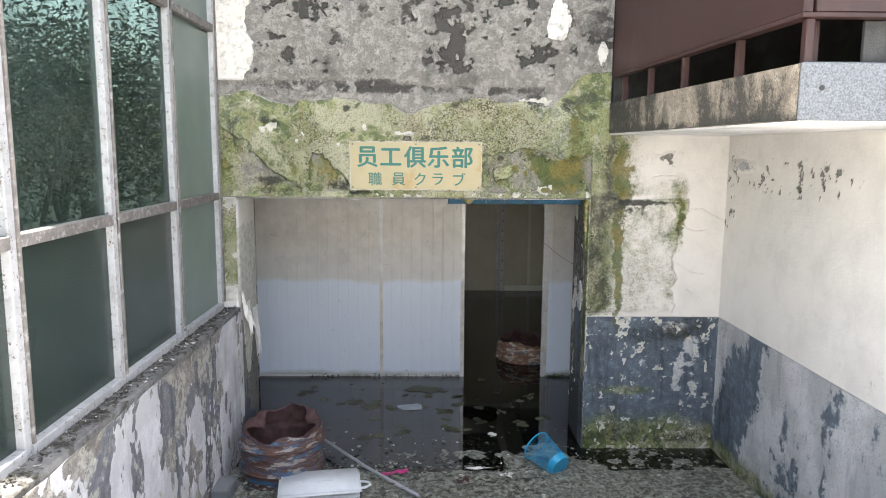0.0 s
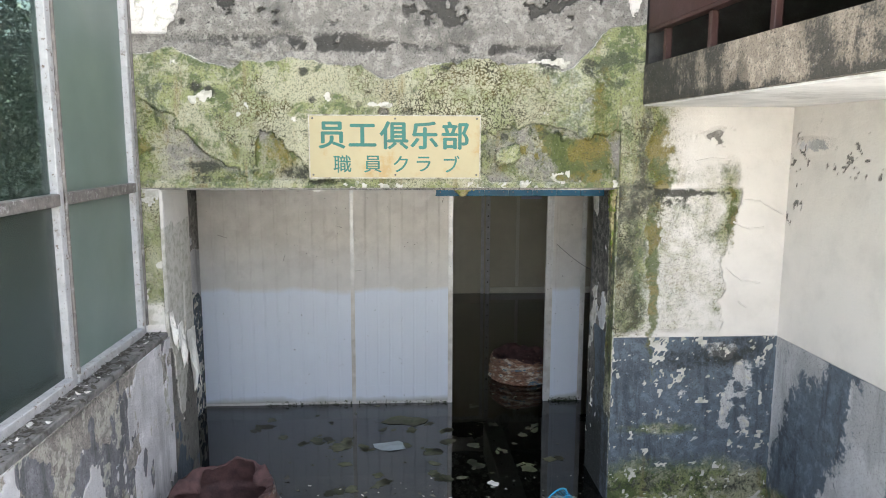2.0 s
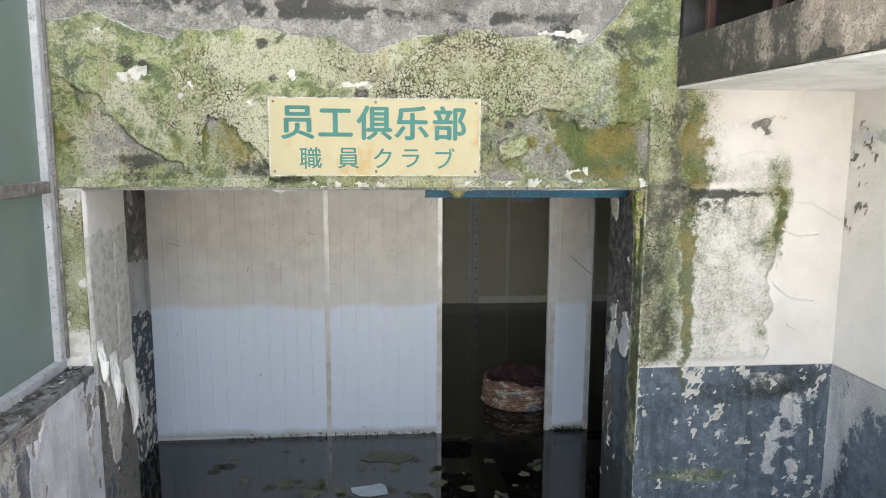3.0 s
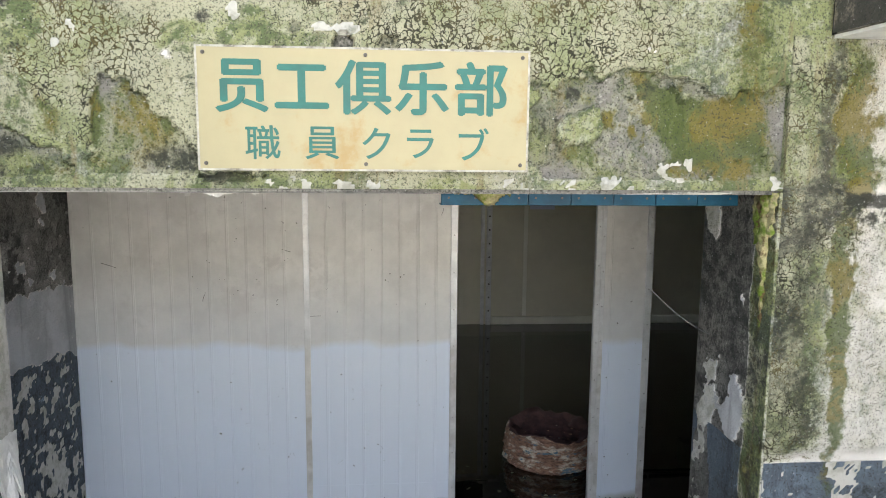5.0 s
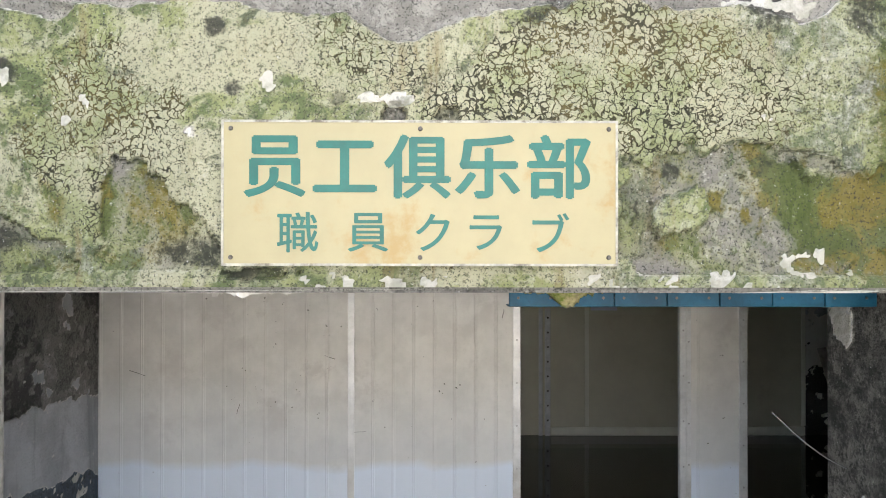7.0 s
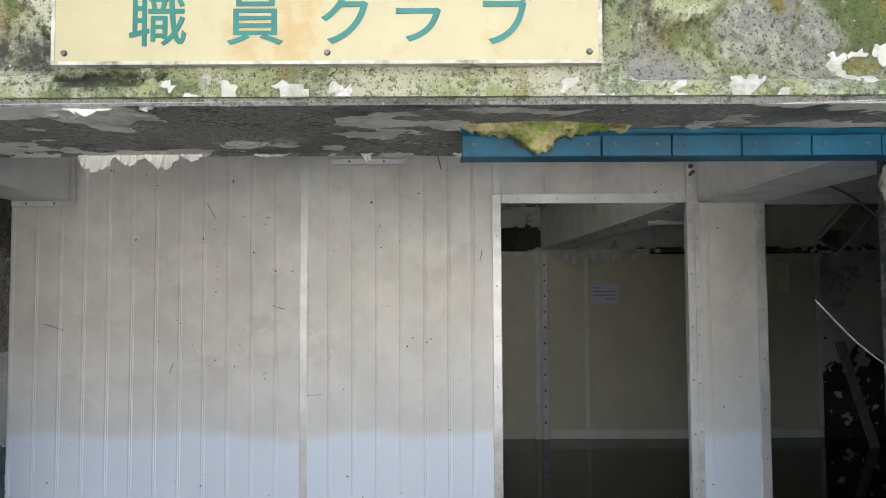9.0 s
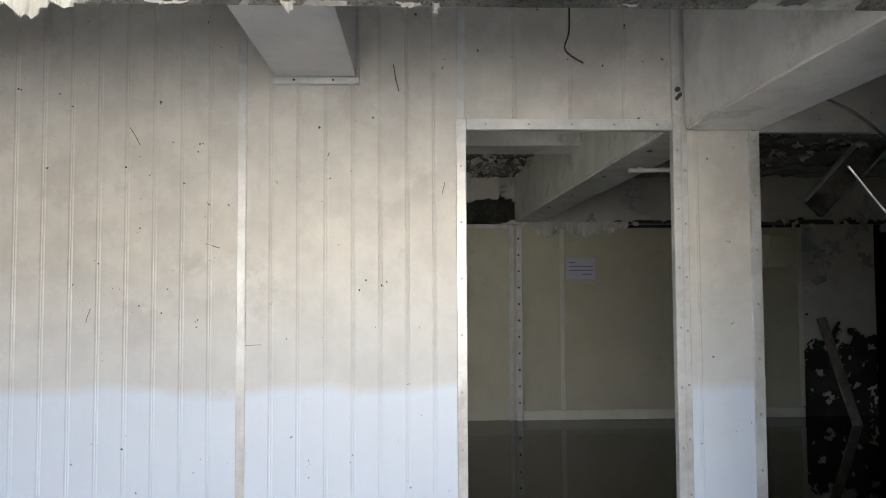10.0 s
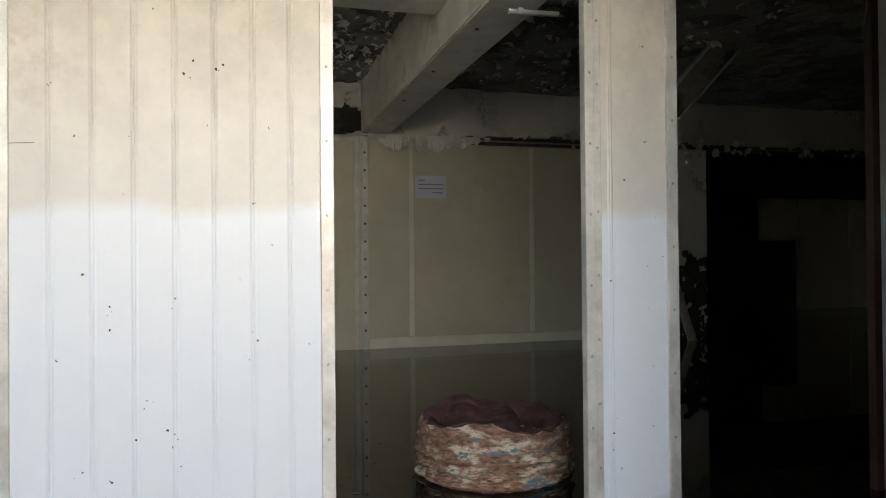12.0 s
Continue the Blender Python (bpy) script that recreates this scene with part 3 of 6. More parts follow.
    for cx, cz, rx, rz in ((-1.28, 2.856, 0.05, 0.05), (-1.36, 2.83, 0.03, 0.03), (-1.33, 2.92, 0.03, 0.02), (-0.50, 2.85, 0.02, 0.042), (-1.02, 2.785, 0.03, 0.045), (-1.07, 2.74, 0.02, 0.02), (0.95, 3.085, 0.16, 0.025), (1.05, 3.06, 0.03, 0.04), (0.93, 2.755, 0.05, 0.018), (-0.15, 2.80, 0.11, 0.02), (1.05, 2.33, 0.09, 0.05)):
        flake = np.maximum(flake, step(blob(x, z, cx, cz, rx, rz) + 2.2 * (n5 - 0.5), 0.75, 0.95) * (blob(x, z, cx, cz, rx, rz) > 0))
    flake = flake * (1 - 0.9 * step(blob(x, z, 1.05, 2.325, 0.05, 0.03), 0.5, 0.8))
    flake = np.maximum(flake, 0.9 * step(n5 + 0.5 * (n2 - .5), 0.57, 0.64) * step(2.315 - z + 0.06 * (n3 - .5), 0, 0.02) * (0.35 + 0.65 * step(x, -0.45, -0.35)))
    relief = relief + 0.006 * step(flake, 0.4, 0.6)
    return relief, dict(bare=bare, pit=pit, moss=moss, olive=olive, grime=grime, crackle=crackle, flake=np.maximum(flake, 0.45 * corner), primer=0.0 * x)

o = sheet("wall_lintel", (-1.72, LFACE, LBOT), (1, 0, 0), (0, 0, 1), (0, -1, 0), 3.30, 2.3, 0.010, lintel_wear, REAR - LFACE)
tagged(o, "mossy lintel wall with peeling plaster above the entrance", "wall", kind="structure")

def under_wear(U, V, nz):
    n1, n2, n3 = nz(2.2, 5), nz(5, 8), nz(12, 9)
    bare = step(n1 + 0.5 * (n2 - 0.5) + 0.25 * V / 0.6, 0.36, 0.44)
    return -0.008 * bare + 0.008 * (n3 - 0.5), dict(bare=bare, moss=0.12 + 0.7 * (n2 - 0.5), grime=0.32 + 0.9 * (n1 - 0.5) + 0.2 * V / 0.6, primer=0.5 * step(n3, .5, .6), flake=0.8 * step(nz(3.5, 71, 2.0) + 0.4 * (n3 - .5), 0.58, 0.63))

o = sheet("lintel_soffit", (-1.72, LFACE + 0.01, LBOT), (1, 0, 0), (0, 1, 0), (0, 0, -1), 3.15, REAR - LFACE - 0.01, 0.012, under_wear, 0.02)
o.location.z = -0.016
tagged(o, "grimy flaking underside of the entrance lintel", "wall", kind="structure")

def pillar_wear(U, V, nz):
    x, z = U + 1.44, V - 0.25
    n1, n2, n3, n4 = nz(2.5, 101), nz(5, 112), nz(11, 133), nz(26, 151)
    x = x + 0.14 * (n2 - .5) + 0.08 * (n3 - .5) + 0.05 * (n4 - .5)
    dado = step(1.222 - z, -0.004, 0.004)
    patchy = step(2.20 + 0.10 * (n2 - .5) + 0.10 * step(z, 2.0, 2.2) - x, 0, 0.02) * step(2.27 - z, 0, 0.03)
    moss = 0.5 * step(1.72 - x, 0, 0.2) * step(z, 1.22, 1.3) + 0.38 * blob(x, z, 2.19, 2.12, 0.06, 0.32) + 0.35 * blob(x, z, 2.10, 2.33, 0.24, 0.12) + 0.42 * patchy * step(z, 1.22, 1.3) * (0.35 + 1.3 * n2) + 0.5 * step(1.72 - x, 0, 0.1) * step(z, 2.2, 2.3) + 0.85 * step(0.42 - z - 0.25 * (n1 - .5), 0, 0.3) + 0.6 * blob(x, z, 1.8, 0.55, 0.3, 0.05) + 0.5 * step(z, 2.25, 2.3) * step(2.0 - x, 0, 0.3)
    olive = 1.0 * blob(x, z, 1.69, 1.85, 0.045, 0.75) + 0.8 * blob(x, z, 1.72, 2.45, 0.07, 0.25) + 0.75 * blob(x, z, 2.20, 2.08, 0.035, 0.22) + 0.4 * blob(x, z, 2.15, 1.55, 0.02, 0.3)
    # Dirt, plus a tall blob at x 1.60 painting the shadow gap by the lintel.
    grime = 0.3 * step(0.33 - z - 0.2 * (n1 - .5), 0, 0.2) * step(z, 0.02, 0.1) + 0.85 * np.clip((1.68 - x) / 0.14, 0, 1) * step(z, 1.22, 1.3) * step(2.35 - z, 0, 0.1) * (0.45 + n4) + 0.9 * blob(x, z, 1.75, 2.225, 0.36, 0.022) + 0.4 * blob(x, z, 1.75, 2.20, 0.34, 0.06) * (n4 > .5) + 0.25 * blob(x, z, 1.85, 2.12, 0.2, 0.12) + 0.2 * dado * step(0.5 - z, 0, 0.5) + 0.55 * dado * blob(x, z, 2.35, 1.12, 0.22, 0.12) + 0.5 * dado * blob(x, z, 1.95, 1.05, 0.3, 0.10) + 0.75 * blob(x, z, 1.60, 2.55, 0.06, 0.35)
    crackle = (0.30 * np.clip((1.86 - x) / 0.36, 0, 1) * (0.5 + n2) + 0.16 * patchy * (0.5 + n2) + 0.2 * step(1.72 - x, 0, 0.08) * step(z, 2.2, 2.3)) * (1 - dado)
    primer = dado * np.clip(1.05 * blob(x, z, 2.33, 0.72, 0.13, 0.30) + 0.8 * blob(x, z, 2.20, 1.12, 0.10, 0.06) + 0.8 * blob(x, z, 1.95, 0.80, 0.05, 0.04) + 0.7 * blob(x, z, 1.85, 0.62, 0.05, 0.04) + 0.45 * blob(x, z, 2.3, 1.1, 0.25, 0.1) + 1.8 * (n3 - 0.5) * step(x, 1.8, 2.2) + 1.6 * (n2 - 0.60), 0, 1)
    bare = dado * step(n1 * n2, 0.36, 0.40) * 0.8 + 0.7 * blob(x, z, 2.1, 2.60, 0.14, 0.06) * (n3 > 0.45)
    bare = bare * (1 - 0.5 * dado)
    relief = 0.007 * (n2 - 0.5) + 0.004 * (n3 - 0.5) - 0.006 * step(primer, .4, .6) - 0.006 * step(bare, .4, .6) + 0.012 * patchy * step(z, 1.22, 1.3) + 0.008 * (n4 - .5) * patchy
    pale = 0.55 * step(2.45 - x, 0, .3) * step(x, 1.7, 1.8) * (1 - dado)
    return relief, dict(dado=dado, moss=moss, olive=olive, grime=grime, crackle=crackle, primer=primer, bare=bare, flake=0.9 * step(blob(x, z, 2.1, 2.37, 0.06, 0.06) + 2.5 * (n3 - .5), 0.8, 1.0) + pale * 0.35 + 0.85 * dado * step(n4 + 0.6 * (n3 - .5) + 0.3 * (n1 - .5), 0.66, 0.70))

o = sheet("wall_right_of_entrance", (1.44, FACE, -0.25), (1, 0, 0), (0, 0, 1), (0, -1, 0), 1.195, 3.062, 0.011, pillar_wear, REAR - FACE)
tagged(o, "plastered wall with blue-grey dado and moss stains", "wall", kind="structure")

def jamb_wear(U, V, nz):
    """Dark grey render from which most paint has fallen; a green streak runs down the front edge."""
    z = V - 0.25
    n1, n2, n3 = nz(2.2, 201), nz(6, 212), nz(14, 233)
    dado = step(1.22 - z, -0.004, 0.004)
    chip = np.maximum(blob(U, z, 0.46, 2.15, 0.07, 0.12), np.maximum(blob(U, z, 0.45, 1.38, 0.10, 0.16), blob(U, z, 0.22, 1.36, 0.09, 0.13)))
    paint = step(chip + 1.6 * (n2 - .5) + 1.3 * (n3 - .5), 0.58, 0.64)
    rough = step(blob(U, z, 0.50, 0.9, 0.10, 0.35) + 1.2 * (n2 - .5), 0.45, 0.6)
    green = step(0.15 + 0.06 * (n2 - .5) - U, -0.01, 0.02) * step(z, 0.5, 0.8)
    return 0.010 * paint + 0.006 * (n3 - 0.5) + 0.014 * rough * n3, dict(dado=0.9 * (1 - paint) * (1 - green) * (1 - rough) * dado, bare=0.92 * (1 - paint) * (1 - green) * (1 - 0.6 * dado) + 0.9 * rough * dado, pit=0.55 * (1 - paint) * (0.5 + n1), primer=0.75 * paint, flake=0.6 * paint * step(U, 0.3, 0.4) + 0.6 * rough * (n3 > .55), moss=0.85 * green + 0.2 * n2 * (1 - paint) * dado, olive=0.5 * green * step(n2, .5, .6), grime=0.42 * (1 - paint) + 0.5 * (n1 - .5) + 0.5 * step(0.7 - z, 0, .4) * step(U, .15, .2))

o = sheet("jamb_right", (1.428, FACE + 0.001, -0.25), (0, 1, 0), (0, 0, 1), (-1, 0, 0), REAR - FACE - 0.003, 2.505, 0.014, jamb_wear, 0.011)
tagged(o, "flaking blackened side of the entrance opening", "wall", kind="structure")

def pier_wear(U, V, nz):
    z = V - 0.25
    n1, n2, n3 = nz(3, 301), nz(8, 312), nz(16, 333)
    pale = step(n2 + 0.4 * (n3 - .5) + 0.25 * step(1.75 - z, 0, 0.3), 0.60, 0.66)
    return 0.012 * (n3 - 0.5) + 0.008 * (n2 - .5) + 0.004 * pale, dict(bare=0.8 * step(1.3 - z + .4 * (n1 - .5), 0, .05), moss=0.9 * step(z, 1.35, 1.6) * (0.6 + n2), olive=0.3 * step(z, 1.7, 1.9) * (n1 > .45), crackle=0.5 * step(z, 1.4, 1.6), flake=0.9 * pale * step(z, 1.3, 1.4), grime=0.6 * step(0.9 - z, 0, 0.3) + 0.4 * step(n3, .6, .7))

o = sheet("wall_left_of_entrance", (-1.72, FACE, -0.25), (1, 0, 0), (0, 0, 1), (0, -1, 0), 0.115, 2.505, 0.011, pier_wear, REAR - FACE)
tagged(o, "narrow mossy plaster pier beside the window", "wall", kind="structure")

JX = -1.60

def jamb2_wear(U, V, nz):
    """Pale lifted paint down to a torn lower edge; grey render shows below it and in a strip under the lintel."""
    z = V - 0.25
    n1, n2, n3 = nz(2.4, 401), nz(6, 412), nz(14, 433)
    tear = 0.92 + 0.22 * np.sin(U * 14) + 0.3 * (n2 - .5) + 0.12 * (n3 - .5)
    film = step(z - tear, -0.006, 0.006)
    scratched = step(z, 1.98 + 0.12 * (n3 - .5), 2.02 + 0.12 * (n3 - .5))
    seam = blob(U, z, 0.22 + 0.03 * (n2 - .5), 1.6, 0.012, 0.45) * film
    return 0.012 * film + 0.006 * (n3 - .5) - 0.01 * step(seam, .4, .6), dict(primer=film * (0.5 - 0.3 * scratched), flake=0.95 * film * (1 - 0.7 * scratched) * (0.75 + 0.4 * n2), bare=0.85 * (1 - film) * step(n1, 0.3, 0.4) + 0.9 * step(seam, .4, .6), dado=0.9 * (1 - film), grime=0.35 * (1 - film) + 0.05 + 0.4 * (n1 - .5), pit=0.3 * (1 - film) * n2)

o = sheet("jamb_left", (JX, REAR - 0.002, -0.25), (0, -1, 0), (0, 0, 1), (1, 0, 0), REAR - FACE - 0.012, 2.505, 0.011, jamb2_wear, 0.004)
tagged(o, "lifting pale paint on the side of the entrance opening", "wall", kind="structure")

# ---- right side: wall, concrete band, upper storey ----
RX = 2.61

def right_wear(U, V, nz):
    y, z = FACE - U, V - 0.25
    n1, n2, n3 = nz(1.6, 501), nz(4, 512), nz(10, 533)
    dado = step(1.222 - z, -0.004, 0.004)
    v1, v2 = nz(4, 541, 0.45), nz(13, 542, 0.35)
    band = blob(y + 0.55 * (z - 0.6), z, 5.75, 0.6, 0.35, 0.55)
    primer = dado * np.clip(0.72 - 0.55 * band + 1.1 * (v1 - 0.5) + 0.5 * (v2 - .5) + 0.8 * (n2 - .5), 0, 1)
    n6 = nz(24, 577)
    zone = blob(y, z, 6.1, 2.33, 0.14, 0.32) + blob(y, z, 5.1, 2.48, 0.8, 0.14)
    bare = 0.9 * step(zone, 0.3, 0.7) * step(n6 + 0.5 * (n3 - .5), 0.66, 0.72)
    moss = 0.75 * step(0.22 - z + 0.2 * (n2 - .5), 0, 0.15)
    stain = 0.6 * blob(y, z, 5.9, 2.55, 0.25, 0.05)
    relief = 0.005 * (n2 - .5) - 0.005 * step(primer, .45, .55) - 0.005 * step(bare, .4, .6)
    return relief, dict(dado=dado, primer=np.maximum(primer, stain * (1 - dado)), bare=bare, moss=moss, grime=0.28 * dado * step(0.6 - z, 0, 0.6) + 0.5 * (1 - dado) * step(n1, .6, .8) * .5, pit=step(bare, .4, .6) * .35)

o = sheet("wall_right", (RX, FACE, -0.25), (0, -1, 0), (0, 0, 1), (-1, 0, 0), 4.0, 3.062, 0.014, right_wear, 0.25)
tagged(o, "off-white plaster wall with scraped blue-grey dado", "wall", kind="structure")

def band_wear(U, V, nz):
    n1, n2, n3 = nz(1.4, 551), nz(7, 552, 0.25), nz(12, 553)
    far = U / 2.97
    return 0.006 * (n3 - .5), dict(bare=1.0, pit=0.0 * U, grime=0.38 * step(far, 0.45, 1.0) + 1.1 * (n2 - 0.38) + 0.35 * step(n1, 0.4, 0.6) + 0.35 * step(0.06 - V, 0, 0.06), moss=0.55 * step(far, 0.85, 1.0), flake=0.0 * U, primer=0.0 * U)
BK = -0.050
def bx(y, off=0.0):
    return 1.570 + BK * (y - 6.15) + off

def skew(bm):
    for v in bm.verts:
        v.co.x += BK * (v.co.y - 6.15)
    return bm
BN = math.hypot(1, BK)
o = sheet("band_face", (bx(3.345, -0.004), 3.345, 2.816), (BK / BN, 1 / BN, 0), (0, 0, 1), (-1 / BN, BK / BN, 0), 2.80 * BN, 0.247, 0.014, band_wear, 0.002, BAND)
tagged(o, "streaked weathered face of the concrete beam", "beam", kind="structure")
bm = skew(box_bm(1.572, 3.4, 3.345, FACE - 0.008, 2.814, 3.065, 0.010, 2))
structure("concrete_band", bm, CONCRETE, "water-stained concrete edge beam under the upper openings", "beam")
structure("band_soffit", skew(box_bm(1.58, RX - 0.01, 3.35, FACE - 0.01, 2.8, 2.812)), WHITE, "white plastered underside of the concrete beam", "ceiling")
structure("band_end", skew(box_bm(1.566, 3.4, 3.322, 3.342, 2.812, 3.068, 0.006)), PALE_RENDER, "pale rough rendered end of the concrete beam", "beam")
bm = bmesh.new()
bmesh.ops.create_cone(bm, cap_ends=True, segments=10, radius1=0.010, radius2=0.013, depth=0.006, matrix=pose(1.80, 3.321, 2.955, 90))
part("bolt_hole", bm, CABLE, bpy.data.objects["band_end"], "dark bolt hole")
up = thing("upper_storey", 2.4, 4.8, 3.085, "brown steel upper storey with a strip of dark openings", "building")
up.location = (0, 0, 0)
# Sheets reach 7 m, far above what is seen, to block the sun.
part("fascia", skew(box_bm(1.575, 1.62, 3.36, FACE - 0.04, 3.285, 7.0, 0.006)), BROWN, up, "brown painted steel sheet")
part("fascia", box_bm(1.765, 6.0, 3.345, 3.385, 3.285, 7.0, 0.006), BROWN, up, "brown painted steel sheet")
part("rail", skew(box_bm(1.565, 1.63, 3.36, FACE - 0.04, 3.262, 3.284, 0.004)), BROWN, up)
part("rail", box_bm(1.70, 6.0, 3.335, 3.395, 3.262, 3.284, 0.004), BROWN, up)
for yy in (3.375, 4.00, 4.72, 5.32, 5.90):
    part("post", skew(box_bm(1.59, 1.63, yy - 0.02, yy + 0.02, 3.066, 3.261, 0.004)), BROWN, up)
part("inner_post", skew(box_bm(1.72, 1.75, 3.52, 3.55, 3.066, 3.28, 0.003)), BROWN, up)
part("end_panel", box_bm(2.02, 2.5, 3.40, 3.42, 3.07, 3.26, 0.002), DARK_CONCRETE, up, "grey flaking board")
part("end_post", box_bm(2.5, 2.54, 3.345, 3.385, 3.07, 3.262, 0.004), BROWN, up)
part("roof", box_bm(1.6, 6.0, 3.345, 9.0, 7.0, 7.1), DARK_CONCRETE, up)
# Room behind the openings, coloured near-black to stand for its shade.
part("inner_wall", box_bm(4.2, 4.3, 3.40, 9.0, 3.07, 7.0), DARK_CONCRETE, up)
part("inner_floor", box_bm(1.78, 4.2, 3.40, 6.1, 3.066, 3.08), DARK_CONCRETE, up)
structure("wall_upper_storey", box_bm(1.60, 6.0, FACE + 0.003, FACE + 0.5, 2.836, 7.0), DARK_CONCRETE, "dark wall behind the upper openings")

# ---- left side: low wall, window ----
def lx(y, off=0.0):
    return -1.752 + off

def low_wear(U, V, nz):
    z = V - 0.25
    n1, n2, n3, n4 = nz(1.6, 601, 0.5), nz(5, 612, 0.45), nz(13, 633, 0.5), nz(3, 641)
    dado = step(n2 + 0.45 * (n1 - .5) + 0.35 * (n3 - .5) + 0.08 * step(z, 0.8, 1.2), 0.60, 0.65)
    worn = step(n4 + 0.3 * (n3 - .5) + 0.10 * step(z, 0.95, 1.25), 0.58, 0.63)
    return 0.010 * (n2 - .5) + 0.006 * (n3 - .5) - 0.006 * dado - 0.008 * worn, dict(primer=0.95 - 1.0 * dado, dado=dado * 0.85, bare=0.8 * worn, grime=0.10 + 0.7 * (n1 - .5) + 0.25 * step(0.45 - z, 0, .4) + 0.3 * step(z, 1.2, 1.3), moss=0.3 * (n2 - .4), flake=0.5 * step(n3 + .3 * (n2 - .5), .60, .66))
o = sheet("wall_low_left", (-1.578, FACE - 4.05, -0.25), (0, 1, 0), (0, 0, 1), (1, 0, 0), 4.048, 1.518, 0.014, low_wear, 0.24, LOW)
tagged(o, "low plaster wall with scraped paint under the windows", "wall", kind="structure")

win = tagged(new("window_1"), "steel-framed window wall with dusty greenish panes", "window", kind="structure")
SILL, MID, TOPR, HEAD = 1.302, 2.268, 3.63, 4.55
MULL = [6.105, 5.105, 4.115, 3.14, 2.2]
def slanted(y0, y1, z0, z1, w0, w1, bevel=0.004):
    bm = box_bm(w0, w1, y0, y1, z0, z1, bevel)
    for v in bm.verts:
        v.co.x += lx(v.co.y)
    return bm
for yy in MULL:
    mull = part("mullion", slanted(yy - 0.028, yy + 0.028, SILL, HEAD, -0.03, 0.035), FRAME_PAINT, win)
    part("bead", slanted(yy + 0.029, yy + 0.048, SILL + 0.05, HEAD, -0.015, 0.046), RAIL_PAINT, mull)
for a, c in zip(MULL[1:], MULL):
    for z0, z1, mm in ((SILL, SILL + 0.05, FRAME_PAINT), (MID - 0.03, MID + 0.03, RAIL_PAINT), (TOPR - 0.03, TOPR + 0.03, RAIL_PAINT), (HEAD - 0.05, HEAD, FRAME_PAINT)):
        part("rail", slanted(a + 0.029, c - 0.029, z0, z1, -0.03, 0.045), mm, win)
    for z0, z1 in ((SILL + 0.05, MID - 0.03), (MID + 0.03, TOPR - 0.03), (TOPR + 0.03, HEAD - 0.05)):
        gm = GLASS_PALE if c > 6 else GLASS_LOW if z0 < 2 else GLASS
        p = part("pane", slanted(a + 0.02, c - 0.02, z0, z1, -0.008, -0.003, 0), gm, win)
        p.visible_shadow = False
part("window_sill", slanted(2.2, 6.155, 1.262, 1.3025, -0.10, 0.165, 0.006), SILL_DARK, win, "worn concrete sill with debris")
structure("wall_above_window", slanted(2.2, 6.155, HEAD, 5.2, -0.15, 0.05), WHITE, "wall above the window")

# ---- floor, stairs and water ----
EDGES = [3.05, 3.38, 3.71, 4.04, 4.37, 4.70]
bm = bmesh.new()
add_box(bm, -1.75, 2.6, -3.0, EDGES[0], -0.3, 1.03)
for i, e in enumerate(EDGES):
    nxt = EDGES[i + 1] if i + 1 < len(EDGES) else 4.95
    add_box(bm, -1.75, 2.6, e - 0.02, nxt, -0.3, 1.03 - (i + 1) * 0.167)
structure("floor_stairs", bm, STEPS, "concrete landing and steps down to the flooded entrance", "stairs")

def floor_mesh(name, x0, x1, y0, y1, res, fn, material):
    n, m = int((x1 - x0) / res) + 1, int((y1 - y0) / res) + 1
    X, Y = np.meshgrid(np.linspace(x0, x1, n), np.linspace(y0, y1, m), indexing="ij")
    Z = fn(X, Y, lambda f, s, sq=1.0: fbm(n, m, (x1 - x0) * f, (y1 - y0) * f * sq, s))
    idx = np.arange(n * m).reshape(n, m)
    me = bpy.data.meshes.new(name)
    me.from_pydata(list(map(tuple, np.stack([X, Y, Z], -1).reshape(-1, 3))), [], [tuple(map(int, f)) for f in np.stack([idx[:-1, :-1], idx[1:, :-1], idx[1:, 1:], idx[:-1, 1:]], -1).reshape(-1, 4)])
    me.materials.append(material)
    for p in me.polygons:
        p.use_smooth = True
    return new(name, me)

def silt(X, Y, nz):
    n1, n2, n3 = nz(1.5, 701), nz(5, 712), nz(16, 733)
    right = step(X, 0.6, 1.5)
    base = -0.15 + 0.150 * step(6.30 + 0.25 * right + 0.35 * (n1 - 0.5) - Y, -0.3, 0.3) + 0.05 * (n1 - 0.55)
    return base + 0.05 * (n2 - 0.5) + 0.02 * (n3 - .5) + 0.022 * step(5.72 - Y, 0, 0.02) + 0.025 * step(5.50 - Y, 0, 0.02)
tagged(floor_mesh("floor", -1.75, 2.6, 4.9, 7.0, 0.012, silt, FLOOR), "wet silted concrete floor strewn with litter", "floor", kind="structure")
tagged(floor_mesh("floor_flooded", -2.1, 12.0, 6.9, 18.2, 0.25, lambda X, Y, nz: -0.17 + 0.03 * (nz(2, 5) - .5), SUNK), "sunken floor under the dark water", "floor", kind="structure")
bm = bmesh.new()
bmesh.ops.create_grid(bm, x_segments=1, y_segments=1, size=1, matrix=Matrix.Translation((4.4, 11.65, 0)) @ Matrix.Diagonal((7.6, 6.55, 1, 1)))
structure("water", bm, WATER, "still dark flood water", "water")

# ---- passage behind the lintel: sheet-metal partition ----
PY = 8.205
